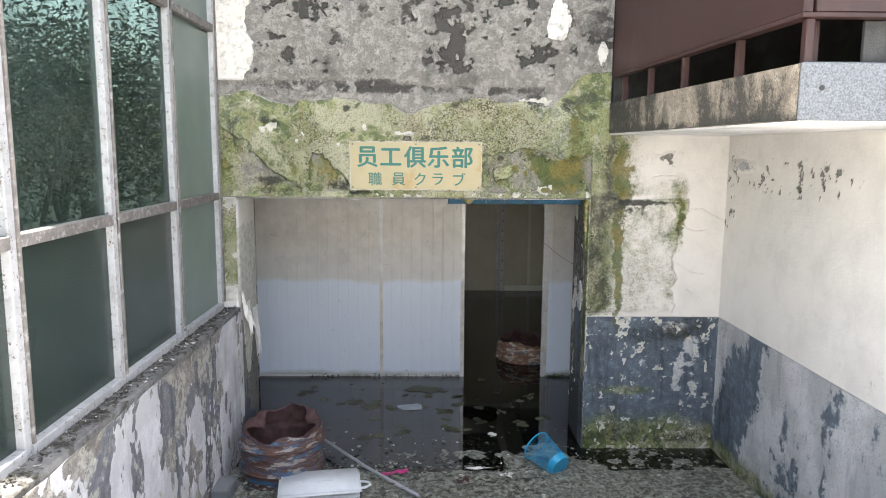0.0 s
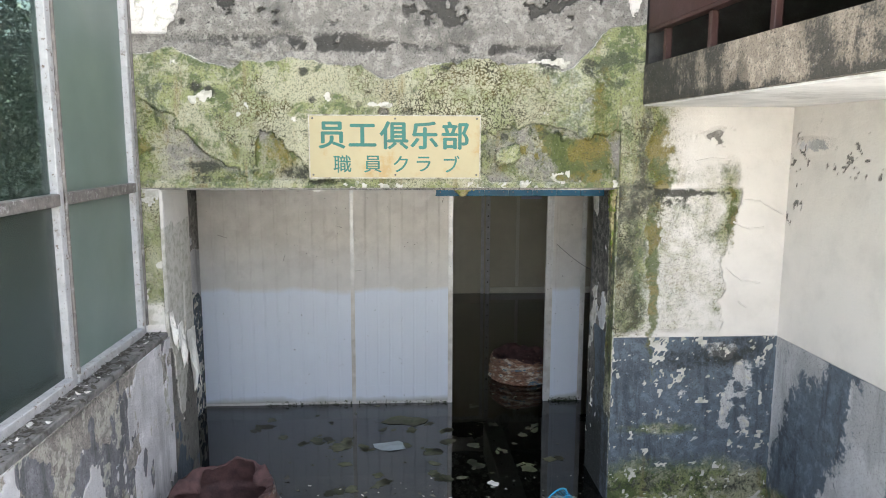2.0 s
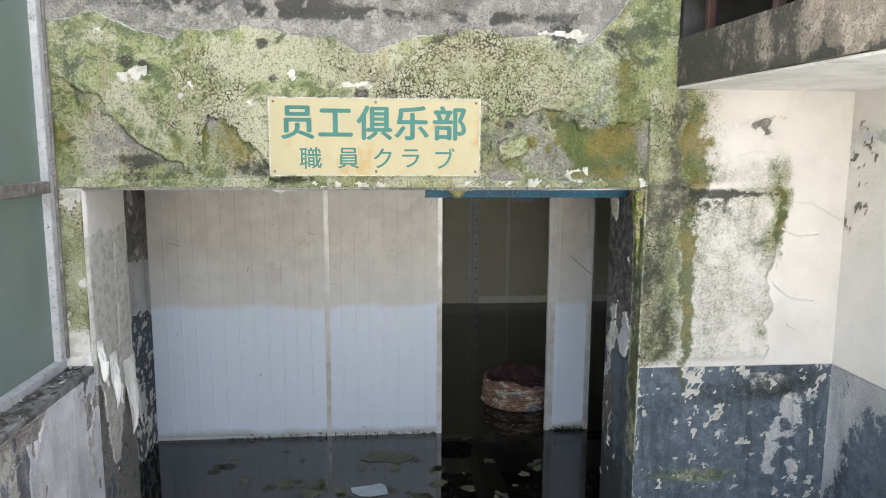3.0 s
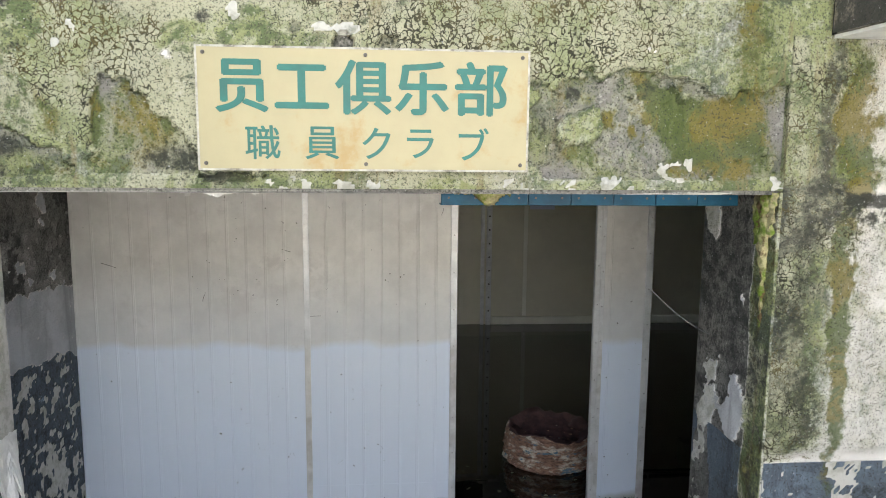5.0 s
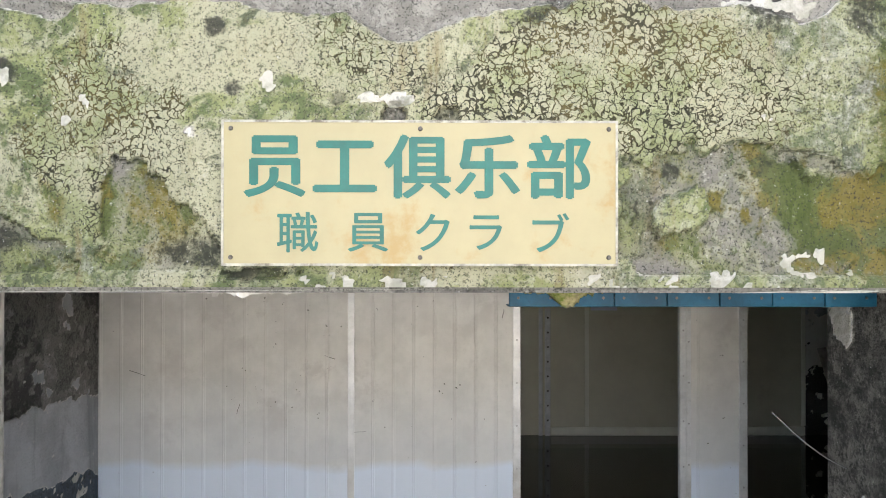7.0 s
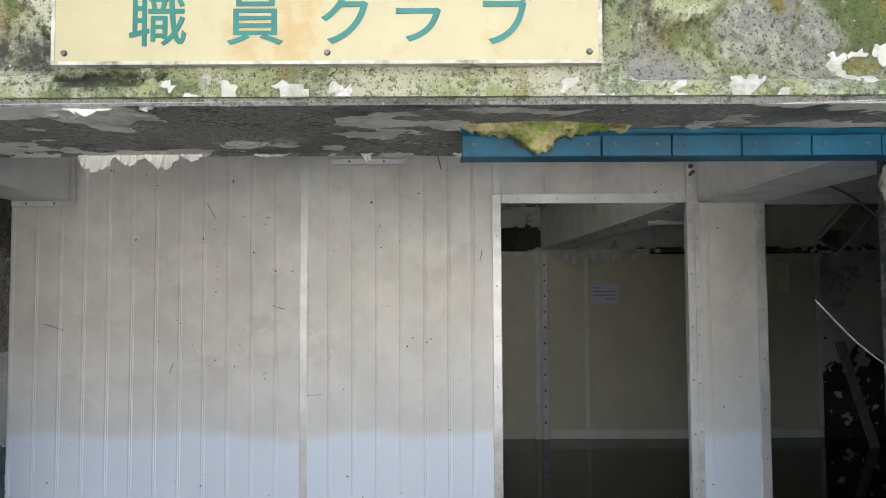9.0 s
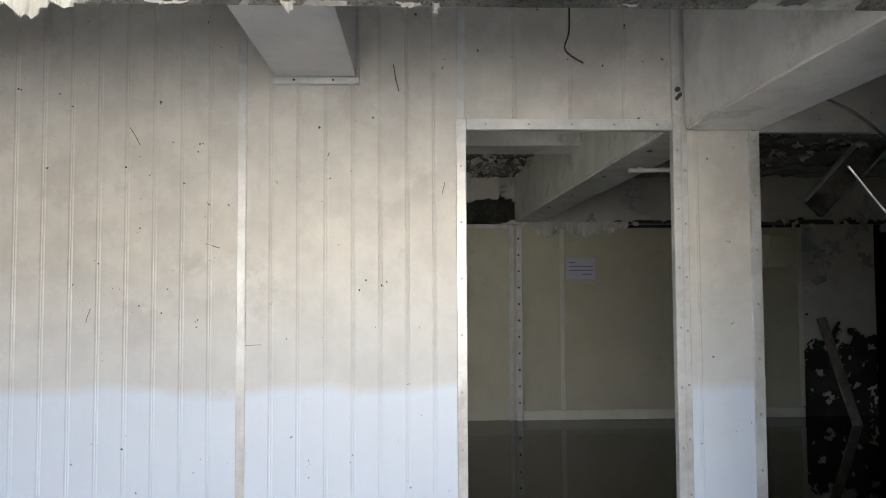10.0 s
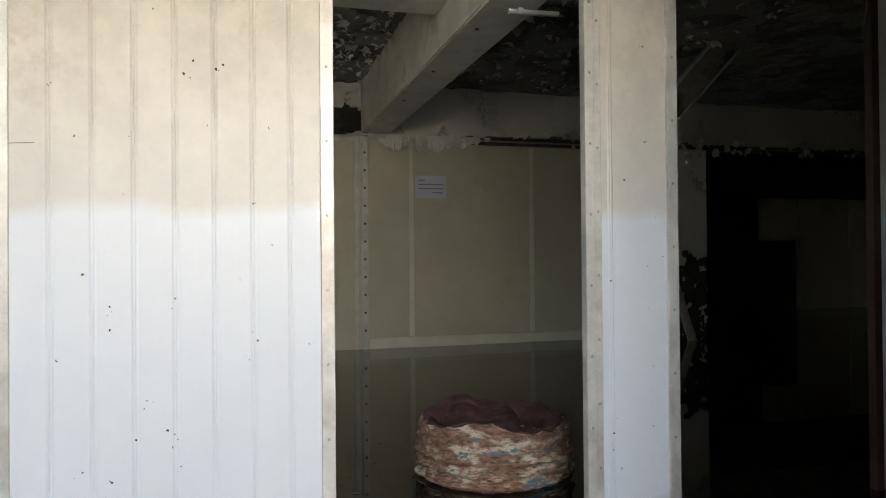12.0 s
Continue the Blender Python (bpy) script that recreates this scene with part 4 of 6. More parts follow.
def panel_bm(x0, x1, z0, z1, ribs, y=PY, thick=0.022):
    """A profiled sheet panel: narrow double ribs stand proud of a flat face."""
    xs = [(x0, 0.0)]
    for r in sorted(ribs):
        if x0 + 0.02 < r < x1 - 0.02:
            xs += [(r - 0.011, 0.0), (r - 0.006, 0.0022), (r - 0.002, 0.0022), (r, 0.0004), (r + 0.002, 0.0022), (r + 0.006, 0.0022), (r + 0.011, 0.0)]
    xs.append((x1, 0.0))
    bm = bmesh.new()
    lo = [bm.verts.new((x, y - d, z0)) for x, d in xs]
    hi = [bm.verts.new((x, y - d, z1)) for x, d in xs]
    for i in range(len(xs) - 1):
        bm.faces.new((lo[i], lo[i + 1], hi[i + 1], hi[i]))
    b0, b1, b2, b3 = (bm.verts.new(p) for p in ((x0, y + thick, z0), (x1, y + thick, z0), (x1, y + thick, z1), (x0, y + thick, z1)))
    bm.faces.new((b1, b0, b3, b2))
    bm.faces.new((b0, lo[0], hi[0], b3))
    bm.faces.new((lo[-1], b1, b2, hi[-1]))
    bm.faces.new([b3] + hi + [b2])
    bm.faces.new([b0] + [b1] + lo[::-1])
    return bm

CEIL = 3.02
part_wall = tagged(new("wall_partition"), "white profiled sheet-metal partition with a flood line", "wall", kind="structure")
RIB = 0.1175
part("panel", panel_bm(-2.02, -0.511, -0.15, CEIL, [-0.525 - RIB * k for k in range(1, 13)]), PANEL, part_wall)
part("panel", panel_bm(-0.501, 0.430, -0.15, CEIL, [-0.498 + RIB * k for k in range(1, 8)]), PANEL, part_wall)
part("panel", panel_bm(0.440, 1.390, 2.318, CEIL, [0.68, 0.93, 1.17]), PANEL, part_wall)
part("panel", panel_bm(1.41, 1.740, -0.15, CEIL, [1.485]), PANEL, part_wall)
part("panel", panel_bm(1.752, 2.71, 2.318, CEIL, [2.0, 2.3]), PANEL, part_wall)
part("panel", panel_bm(2.74, 4.5, -0.15, CEIL, [2.74 + RIB * k for k in range(1, 14)]), PANEL, part_wall)
def strip(x0, x1, z0, z1, proud=0.010, name="edge_trim", m=None):
    return part(name, box_bm(x0, x1, PY - proud, PY + 0.026, z0, z1, 0.002), m or ALU, part_wall)
strip(-0.525, -0.487, -0.15, CEIL - .01, 0.008, "seam_trim")
strip(0.420, 0.464, -0.15, 2.316, 0.014)
strip(0.425, 0.460, 2.318, CEIL - .01, 0.008, "seam_trim")
strip(0.466, 1.376, 2.270, 2.318, 0.014)
strip(1.378, 1.415, -0.15, CEIL - .01, 0.014)
strip(1.417, 1.445, -0.15, 2.27, 0.008)
strip(1.722, 1.768, -0.15, 2.268, 0.012)
strip(1.770, 2.700, 2.262, 2.318, 0.012)
# Shaded trim: its darkness is put into the colour with the brown steel.
strip(2.702, 2.742, -0.15, CEIL - .01, 0.012, m=BROWN)
part("crease", box_bm(-0.48, 0.418, PY - 0.002, PY - 0.0005, 0.175, 0.182), PANEL, part_wall)
part("base_trim", box_bm(-1.98, 0.418, PY - 0.006, PY - 0.001, 0.0, 0.022, 0.0), ALU, part_wall)

structure("ceiling_passage", box_bm(-2.02, 4.5, REAR + 0.003, PY + 0.05, CEIL, CEIL + 0.07), WHITE, "plastered ceiling of the passage", "ceiling")
def passage_wear(U, V, nz):
    """Bare crumbling render above, a patch of old paint, and black peeling dado below."""
    z = V - 0.25
    n1, n2, n3 = nz(2.4, 451), nz(6, 462), nz(22, 483)
    dado = step(1.28 + 0.18 * (n2 - .5) + 0.25 * (U / 1.44 - .6) - z, -0.01, 0.01)
    upper = step(z - 1.58 - 0.15 * (n1 - .5) - 0.06 * (n3 - .5), 0, 0.012) * step(n2 + 0.3 * (n3 - .5) + 0.15 * step(U, 0.4, 0.8), 0.34, 0.40)
    chips = dado * step(n3 + 0.5 * (n2 - .5) + 0.10 * step(0.8 - z, 0, .4), 0.60, 0.66)
    return -0.012 * upper + 0.008 * (n3 - .5) + 0.006 * chips, dict(dado=dado, bare=upper, pit=0.75 * step(n1 + 0.4 * (n3 - .5), .5, .6) * upper, primer=0.7 * (1 - dado) * (1 - upper), flake=0.9 * chips, grime=0.35 * dado + 0.4 * upper * (n2 > .5) + 0.1)
o = sheet("wall_passage_left", (-1.945, PY - 0.004, -0.25), (0, -1, 0), (0, 0, 1), (1, 0, 0), PY - REAR - 0.008, CEIL + 0.245, 0.012, passage_wear, 0.07)
tagged(o, "passage side wall with crumbling render and black peeling dado", "wall", kind="structure")
structure("wall_passage_right", box_bm(4.3, 4.5, REAR + 0.003, PY - 0.002, -0.25, CEIL), WHITE, "plastered side wall of the passage")
structure("wall_behind_pillar", box_bm(2.64, 4.5, FACE + 0.02, REAR, -0.25, 2.83), WHITE, "plastered wall beside the entrance")
structure("passage_beam", box_bm(1.43, 1.768, REAR + 0.003, PY - 0.016, 2.268, CEIL - 0.002, 0.008, 2), WHITE, "white plastered beam across the passage ceiling", "beam")

def duct_box(x0, x1, z0, name="vent_duct"):
    t = thing(name, 0, 0, 0, "pale grey sheet-metal duct running to the partition top", "duct", "duct boxes on the partition")
    y1, y0, z1 = PY - 0.016, PY - 0.045, CEIL - 0.004
    part("casing", box_bm(x0 + 0.014, x1 - 0.014, REAR + 0.04, y0 - 0.002, z0 + 0.029, z1, 0.003), DUCT, t)
    trim = part("corner_trim", box_bm(x0, x1, y0, y1, z0, z0 + 0.028, 0.003), ALU, t, "bare aluminium angle with screws")
    part("corner_trim", box_bm(x1 - 0.013, x1, y0, y1, z0 + 0.029, z1, 0.002), ALU, t, "bare aluminium angle with screws")
    part("corner_trim", box_bm(x0, x0 + 0.013, y0, y1, z0 + 0.029, z1, 0.002), ALU, t, "bare aluminium angle with screws")
    for fx in (0.25, 0.7):
        b2 = bmesh.new()
        bmesh.ops.create_cone(b2, cap_ends=True, segments=8, radius1=0.006, radius2=0.004, depth=0.004, matrix=pose(x0 + fx * (x1 - x0), y0 - 0.001, z0 + 0.015, 90))
        part("screw", b2, SCREW, trim)
    return t
duct_box(-0.372, 0.002, 2.462)
duct_box(-1.925, -1.625, 2.262)

# ---- back room ----
BY = 13.33
RH, RC = 2.262, 2.80
back = tagged(new("wall_back_room"), "cream sheet-metal back wall seen through the doorway", "wall", kind="structure")
part("panel", box_bm(-1.98, 1.13, BY, BY + 0.06, -0.2, 2.30), CREAM, back)
part("panel", box_bm(1.47, 1.935, BY, BY + 0.06, -0.2, RH), CREAM, back)
part("panel", box_bm(1.945, 3.35, BY, BY + 0.06, -0.2, RH), CREAM, back)
part("panel", box_bm(3.36, 4.79, BY, BY + 0.06, -0.2, RH), CREAM, back)
for xx in (1.942, 3.356, 4.775):
    part("seam_trim", box_bm(xx - 0.028, xx + 0.028, BY - 0.014, BY - 0.001, 0.12, RH, 0.004), PALE_TRIM, back, "pale joint strip")
part("base_trim", box_bm(1.47, 4.79, BY - 0.03, BY - 0.001, 0.0, 0.112, 0.006), PALE_TRIM, back, "pale skirting strip just above the water")
part("head_trim", box_bm(2.0, 4.79, BY - 0.02, BY - 0.001, 2.225, RH + 0.003, 0.004), DARK_CONCRETE, back)
part("door_frame", box_bm(1.395, 1.465, BY - 0.03, BY + 0.06, -0.2, 2.27, 0.004), ALU, back, "bare aluminium frame with screws")
part("door_frame", box_bm(1.315, 1.365, BY - 0.02, BY + 0.06, -0.2, 2.27, 0.004), ALU, back, "bare aluminium frame")
part("door_frame", box_bm(0.3, 1.313, BY - 0.02, BY + 0.06, 2.22, 2.27, 0.004), ALU, back)
part("closing_strip", box_bm(1.13, 1.315, BY + 0.01, BY + 0.06, -0.2, 2.30), CREAM, back)
part("closing_strip", box_bm(1.366, 1.394, BY + 0.005, BY + 0.06, -0.2, 2.30), CREAM, back)
for k in range(11):
    b2 = bmesh.new()
    bmesh.ops.create_cone(b2, cap_ends=True, segments=6, radius1=0.014, radius2=0.010, depth=0.01, matrix=pose(1.43, BY - 0.034, 0.2 + 0.19 * k, 90))
    part("screw", b2, SCREW, back)

def room_wear(U, V, nz):
    z = V - 0.2
    n1, n2, n3 = nz(2, 801), nz(5, 812), nz(11, 833)
    bare = step(0.95 - z + 1.0 * (n2 - 0.5), 0, 0.05) * step(n1, 0.3, 0.36)
    return -0.01 * bare + 0.012 * (n3 - .5), dict(bare=bare, pit=0.9 * bare, grime=0.8 * bare * step(n2, .4, .5), flake=0.7 * step(n3, 0.6, 0.66) * bare, primer=0.7 * step(n2, .6, .66) * step(z, 1.3, 1.5))
o = sheet("wall_back_peeled", (4.805, BY, -0.2), (1, 0, 0), (0, 0, 1), (0, -1, 0), 0.885, 2.46, 0.02, room_wear, 0.2)
tagged(o, "white plaster wall with blackened peeling paint near the water", "wall", kind="structure")

def crumble_wear(U, V, nz):
    n2, n3 = nz(4, 912), nz(10, 933)
    hole = step(blob(U - 1.98, V + RH, 1.05, 2.38, 0.34, 0.17) + 1.3 * (n2 - .5) + 0.6 * (n3 - .5), 0.45, 0.55) * (U - 1.98 < 1.39)
    edge = np.maximum(hole, step(0.03 + 0.10 * (n3 - .3) - V, 0, 0.01) * step(U, 4.4, 4.6))
    return -0.03 * edge + 0.01 * (n3 - .5), dict(bare=edge * 0.9, pit=edge * .7, primer=0.5 * step(n2, .6, .66), grime=0.7 * hole)
o = sheet("back_room_downstand", (-1.98, BY - 0.16, RH), (1, 0, 0), (0, 0, 1), (0, -1, 0), 13.1, 0.60, 0.03, crumble_wear, 0.30)
tagged(o, "white plaster downstand with crumbled lower edge", "beam", kind="structure")

def ceiling_wear(U, V, nz):
    n1, n2, n3 = nz(0.6, 951), nz(3.5, 962), nz(8, 983)
    f = step(n2 + 0.3 * (n1 - .5), 0.46, 0.54)
    return 0.03 * (n3 - .5) * 2 - 0.015 * f, dict(bare=f, grime=0.5 * n1, primer=0.5)
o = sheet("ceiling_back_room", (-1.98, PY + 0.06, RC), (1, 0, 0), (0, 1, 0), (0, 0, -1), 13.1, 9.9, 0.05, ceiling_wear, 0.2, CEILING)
tagged(o, "peeling plaster ceiling with curled flakes", "ceiling", kind="structure")

structure("room_beam", box_bm(1.37, 1.675, PY + 0.10, BY - 0.17, 2.282, RC + 0.04, 0.01, 2), WHITE, "grey-white plastered ceiling beam", "beam")
structure("cross_beam", box_bm(-1.98, 1.368, 9.85, 10.17, 2.52, RC + 0.04, 0.008), WHITE, "white plastered cross beam cracked along its edge", "beam")
# The gap at y 8.45 to 9.8 is added, out of view, to brighten the beams.
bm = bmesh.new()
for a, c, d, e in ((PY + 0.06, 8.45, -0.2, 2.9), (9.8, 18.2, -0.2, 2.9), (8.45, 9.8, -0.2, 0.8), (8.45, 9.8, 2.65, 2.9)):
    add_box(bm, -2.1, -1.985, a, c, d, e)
structure("wall_back_room_left", bm, CREAM, "dim side wall of the back room with an unseen opening added for light")
structure("wall_back_room_right", box_bm(11.13, 11.3, PY + 0.06, 18.2, -0.2, 2.9), CREAM, "dim side wall of the back room")
structure("wall_front_room_right", box_bm(4.5, 11.13, PY, PY + 0.06, -0.2, 2.9), CREAM, "dim wall beside the partition")
deep = tagged(new("wall_far_room"), "dim cream panel wall of the far room", "wall", kind="structure")
part("panel", box_bm(8.74, 9.54, 16.0, 16.06, -0.2, 1.93), CREAM, deep)
part("panel", box_bm(9.55, 10.64, 16.0, 16.06, -0.2, 1.93), CREAM, deep)
part("panel", box_bm(10.65, 11.13, 16.0, 16.06, -0.2, 1.93), CREAM, deep)
for xx in (9.545, 10.645):
    part("seam_trim", box_bm(xx - 0.02, xx + 0.02, 15.985, 15.999, 0.1, 1.93), ALU, deep)
# Far room walls: their unlit look is put into the near-black concrete.
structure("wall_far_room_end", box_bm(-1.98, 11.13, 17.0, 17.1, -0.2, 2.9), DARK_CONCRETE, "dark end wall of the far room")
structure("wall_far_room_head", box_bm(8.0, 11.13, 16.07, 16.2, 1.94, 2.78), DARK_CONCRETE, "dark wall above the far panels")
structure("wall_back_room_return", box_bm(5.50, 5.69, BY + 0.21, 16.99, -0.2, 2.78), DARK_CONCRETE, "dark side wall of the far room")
# Plain black block for an unidentified dark rectangle in the far room.
t = thing("dark_upright_block", 0, 0, 0, "dark upright object standing before the far panels", "cabinet")
body = part("body", box_bm(8.55, 9.0, 15.5, 15.9, -0.2, 1.19, 0.01), CABLE, t)
part("door", box_bm(8.56, 8.99, 15.48, 15.498, -0.1, 1.17, 0.004), CABLE, body)

# ---- things ----
def letters(body, size, x, z, parent, weight=0.0, squeeze=1.0):
    cu = bpy.data.curves.new("lettering", "FONT")
    cu.body, cu.size, cu.align_x, cu.extrude = body, size, "CENTER", 0.0008
    tmp = bpy.data.objects.new("lettering", cu)
    scene.collection.objects.link(tmp)
    bpy.context.view_layer.update()
    me = bpy.data.meshes.new_from_object(tmp.evaluated_get(bpy.context.evaluated_depsgraph_get()))
    bpy.data.objects.remove(tmp)
    xs = [v.co.x for v in me.vertices]
    ys = [v.co.y for v in me.vertices]
    cx, cy = (min(xs) + max(xs)) / 2, (min(ys) + max(ys)) / 2
    vs, fs = [], []
    for k, (dx, dz) in enumerate(((0, 0), (-weight, 0), (weight, 0), (0, weight * 0.7), (0, -weight * 0.7)) if weight else ((0, 0),)):
        b0 = len(vs)
        vs += [((v.co.x - cx) + x + dx, -v.co.z - 0.00012 * k, v.co.y - cy + z + dz) for v in me.vertices]
        fs += [tuple(b0 + i for i in p.vertices) for p in me.polygons]
    made = bpy.data.meshes.new("letter")
    made.from_pydata(vs, [], fs)
    made.materials.append(GREEN_PAINT)
    ob = new("letter", made)
    ob.parent = parent
    return ob

SX0, SX1, SZ0, SZ1 = -0.621, 0.491, 2.327, 2.731
sign = thing("sign", (SX0 + SX1) / 2, LFACE - 0.020, (SZ0 + SZ1) / 2, "weathered cream enamel sign with green lettering screwed to the lintel", "sign")
W, H = SX1 - SX0, SZ1 - SZ0
plate = part("plate", box_bm(-W / 2, W / 2, 0.0, 0.014, -H / 2, H / 2, 0.003), SIGN, sign)
rim = bmesh.new()
for a, c, d, e in ((-W / 2 - 0.004, W / 2 + 0.004, H / 2 - 0.003, H / 2 + 0.004), (-W / 2 - 0.004, W / 2 + 0.004, -H / 2 - 0.004, -H / 2 + 0.003), (-W / 2 - 0.004, -W / 2 + 0.003, -H / 2 + 0.003, H / 2 - 0.003), (W / 2 - 0.003, W / 2 + 0.004, -H / 2 + 0.003, H / 2 - 0.003)):
    add_box(rim, a, c, -0.002, 0.02, d, e)
part("rim", rim, SIGN_RIM, sign)
for ch, fx in zip("员工俱乐部", (0.131, 0.309, 0.493, 0.671, 0.853)):
    o = letters(ch, 0.19, (fx - 0.5) * W, (0.5 - 0.315) * H, plate, 0.0052)
    o.location.y = -0.001
for ch, fx in zip("職員クラブ", (0.190, 0.368, 0.532, 0.667, 0.832)):
    o = letters(ch, 0.122, (fx - 0.5) * W, (0.5 - 0.775) * H, plate, 0.0012)
    o.location.y = -0.001
for fx in (0.02, 0.5, 0.98):
    for fz in (0.05, 0.95):
        b2 = bmesh.new()
        bmesh.ops.create_cone(b2, cap_ends=True, segments=10, radius1=0.007, radius2=0.005, depth=0.005, matrix=pose((fx - 0.5) * W, -0.003, (fz - 0.5) * H, 90))
        part("screw", b2, SCREW, plate, "rusty screw head")
part("mount", box_bm(-W / 2 + 0.1, W / 2 - 0.1, 0.0145, 0.05, -0.1, 0.1), CONCRETE, sign)

# blue steel channel under the lintel
chan = thing("door_track", 0, 0, 0, "blue painted steel door track under the lintel", "door track")
part("roll", tube_bm([(0.215, 6.448, 2.249), (1.42, 6.448, 2.249)], 0.013, 10), BLUE, chan, smooth=True)
part("flange", box_bm(0.215, 1.42, 6.462, 6.53, 2.186, 2.190), BLUE, chan)
for i in range(7):
    x0 = 0.217 + i * 0.172
    seg_ob = part("segment", box_bm(x0, x0 + 0.1695, 6.448, 6.461, 2.186, 2.240, 0.002), BLUE, chan)
    for dx in (0.03, 0.135):
        b2 = bmesh.new()
        bmesh.ops.create_cone(b2, cap_ends=True, segments=8, radius1=0.005, radius2=0.004, depth=0.004, matrix=pose(x0 + dx, 6.447, 2.215, 90))
        part("rivet", b2, SCREW, seg_ob)
part("hanger", box_bm(0.5, 0.54, 6.465, 6.50, 2.19, 2.262), BLUE, chan)
part("hanger", box_bm(1.1, 1.14, 6.465, 6.50, 2.19, 2.262), BLUE, chan)

def foam_lump():
    rng = random.Random(5)
    t = thing("foam_lump", 0.40, 6.42, LBOT, "yellow hardened foam drips stained with green algae", "foam")
    bm = bmesh.new()
    nu, nv, rows = 150, 30, []
    for i in range(nu + 1):
        f = i / nu
        x = -0.20 + 0.44 * f
        env = math.sin(math.pi * min(1, f * 1.02)) ** 0.35
        d = env * (0.020 + 0.055 * math.exp(-((x - 0.0) / 0.05) ** 2) + 0.018 * math.exp(-((x + 0.13) / 0.04) ** 2) + 0.02 * max(0, noise.noise(Vector((x * 22, 1, 2)))) + 0.014 * math.exp(-((x - 0.24) / 0.03) ** 2))
        row = []
        for k in range(nv + 1):
            a = math.pi * k / nv
            p = Vector((x, -0.045 * env * math.cos(a), -d * math.sin(a)))
            row.append(bm.verts.new(p + Vector((0.3, 0.6, -0.7)) * (0.020 * env * math.sin(a) * (noise.noise(p * 30) + 0.8 * noise.noise(p * 70) + 0.5 * noise.noise(p * 150)))))
        rows.append(row)
    for p, q in zip(rows, rows[1:]):
        for k in range(nv):
            bm.faces.new((p[k], q[k], q[k + 1], p[k + 1]))
    part("foam_body", bm, FOAM, t, smooth=True)
foam_lump()

def foam_drip():
    """Foam that ran down the front edge of the opening in folds and set hard."""
    t = thing("foam_drip", 1.425, 6.24, 2.255, "hardened foam run down the opening's edge, green with algae", "foam")
    for name, x0, y0, z1, w, seed in (("fold", -0.005, 0.0, -0.30, 0.040, 1), ("fold", -0.004, 0.055, -0.21, 0.030, 2), ("fold", -0.004, -0.045, -0.17, 0.028, 3), ("streak", 0.002, 0.0, -0.52, 0.024, 4)):
        bm = bmesh.new()
        n, m, rows = 46, 14, []
        for i in range(n + 1):
            f = i / n
            wide = w * (1 - 0.45 * f + 0.35 * noise.noise(Vector((f * 4, seed, 0)))) * (1 if f < 0.93 else max(0.05, (1 - f) / 0.07))
            row = []
            for k in range(m + 1):
                a = math.pi * k / m
                p = Vector((x0 - wide * 0.55 * math.sin(a), y0 - wide * math.cos(a), z1 * f))
                row.append(bm.verts.new(p + Vector((-0.010, 0.004, 0.004)) * noise.noise(p * 45 + Vector((seed, 0, 0)))))
            rows.append(row)
        for p, q in zip(rows, rows[1:]):
            for k in range(m):
                bm.faces.new((p[k], p[k + 1], q[k + 1], q[k]))
        part(name, bm, FOAM, t, smooth=True)
foam_drip()

def torn_sheet(y0, y1, z0, z1, seed):
    """A sheet of paint that hangs loose from the opening's side, its lower edge ragged and curled out."""
    r = random.Random(seed)
    t = thing("paint_flake", JX, (y0 + y1) / 2, z1, "torn sheet of pale paint peeling off the opening's side", "paint flake", "peeling paint sheets")
    bm = bmesh.new()
    n, m, rows = 12, 10, []
    for j in range(m + 1):
        g = j / m
        row = []
        for i in range(n + 1):
            f = i / n
            y = y0 + (y1 - y0) * f + r.uniform(-.004, .004)
            z = z1 - (z1 - z0) * g * (0.75 + 0.25 * math.sin(9 * f + seed)) + r.uniform(-.006, .006)
            out = 0.016 + 0.05 * g * g * (0.6 + 0.6 * noise.noise(Vector((f * 5, g * 3, seed)))) + 0.008 * noise.noise(Vector((f * 12, g * 9, seed)))
            row.append(bm.verts.new((out, y - (y0 + y1) / 2, z - z1)))
        rows.append(row)
    for p, q in zip(rows, rows[1:]):
        for k in range(n):
            bm.faces.new((p[k], p[k + 1], q[k + 1], q[k]))
    part("film", bm, FLAKE, t).modifiers.new("thickness", "SOLIDIFY").thickness = 0.003
torn_sheet(6.55, 6.74, 0.72, 1.20, 5)
torn_sheet(6.36, 6.46, 0.98, 1.30, 7)
torn_sheet(6.20, 6.27, 1.15, 1.42, 9)

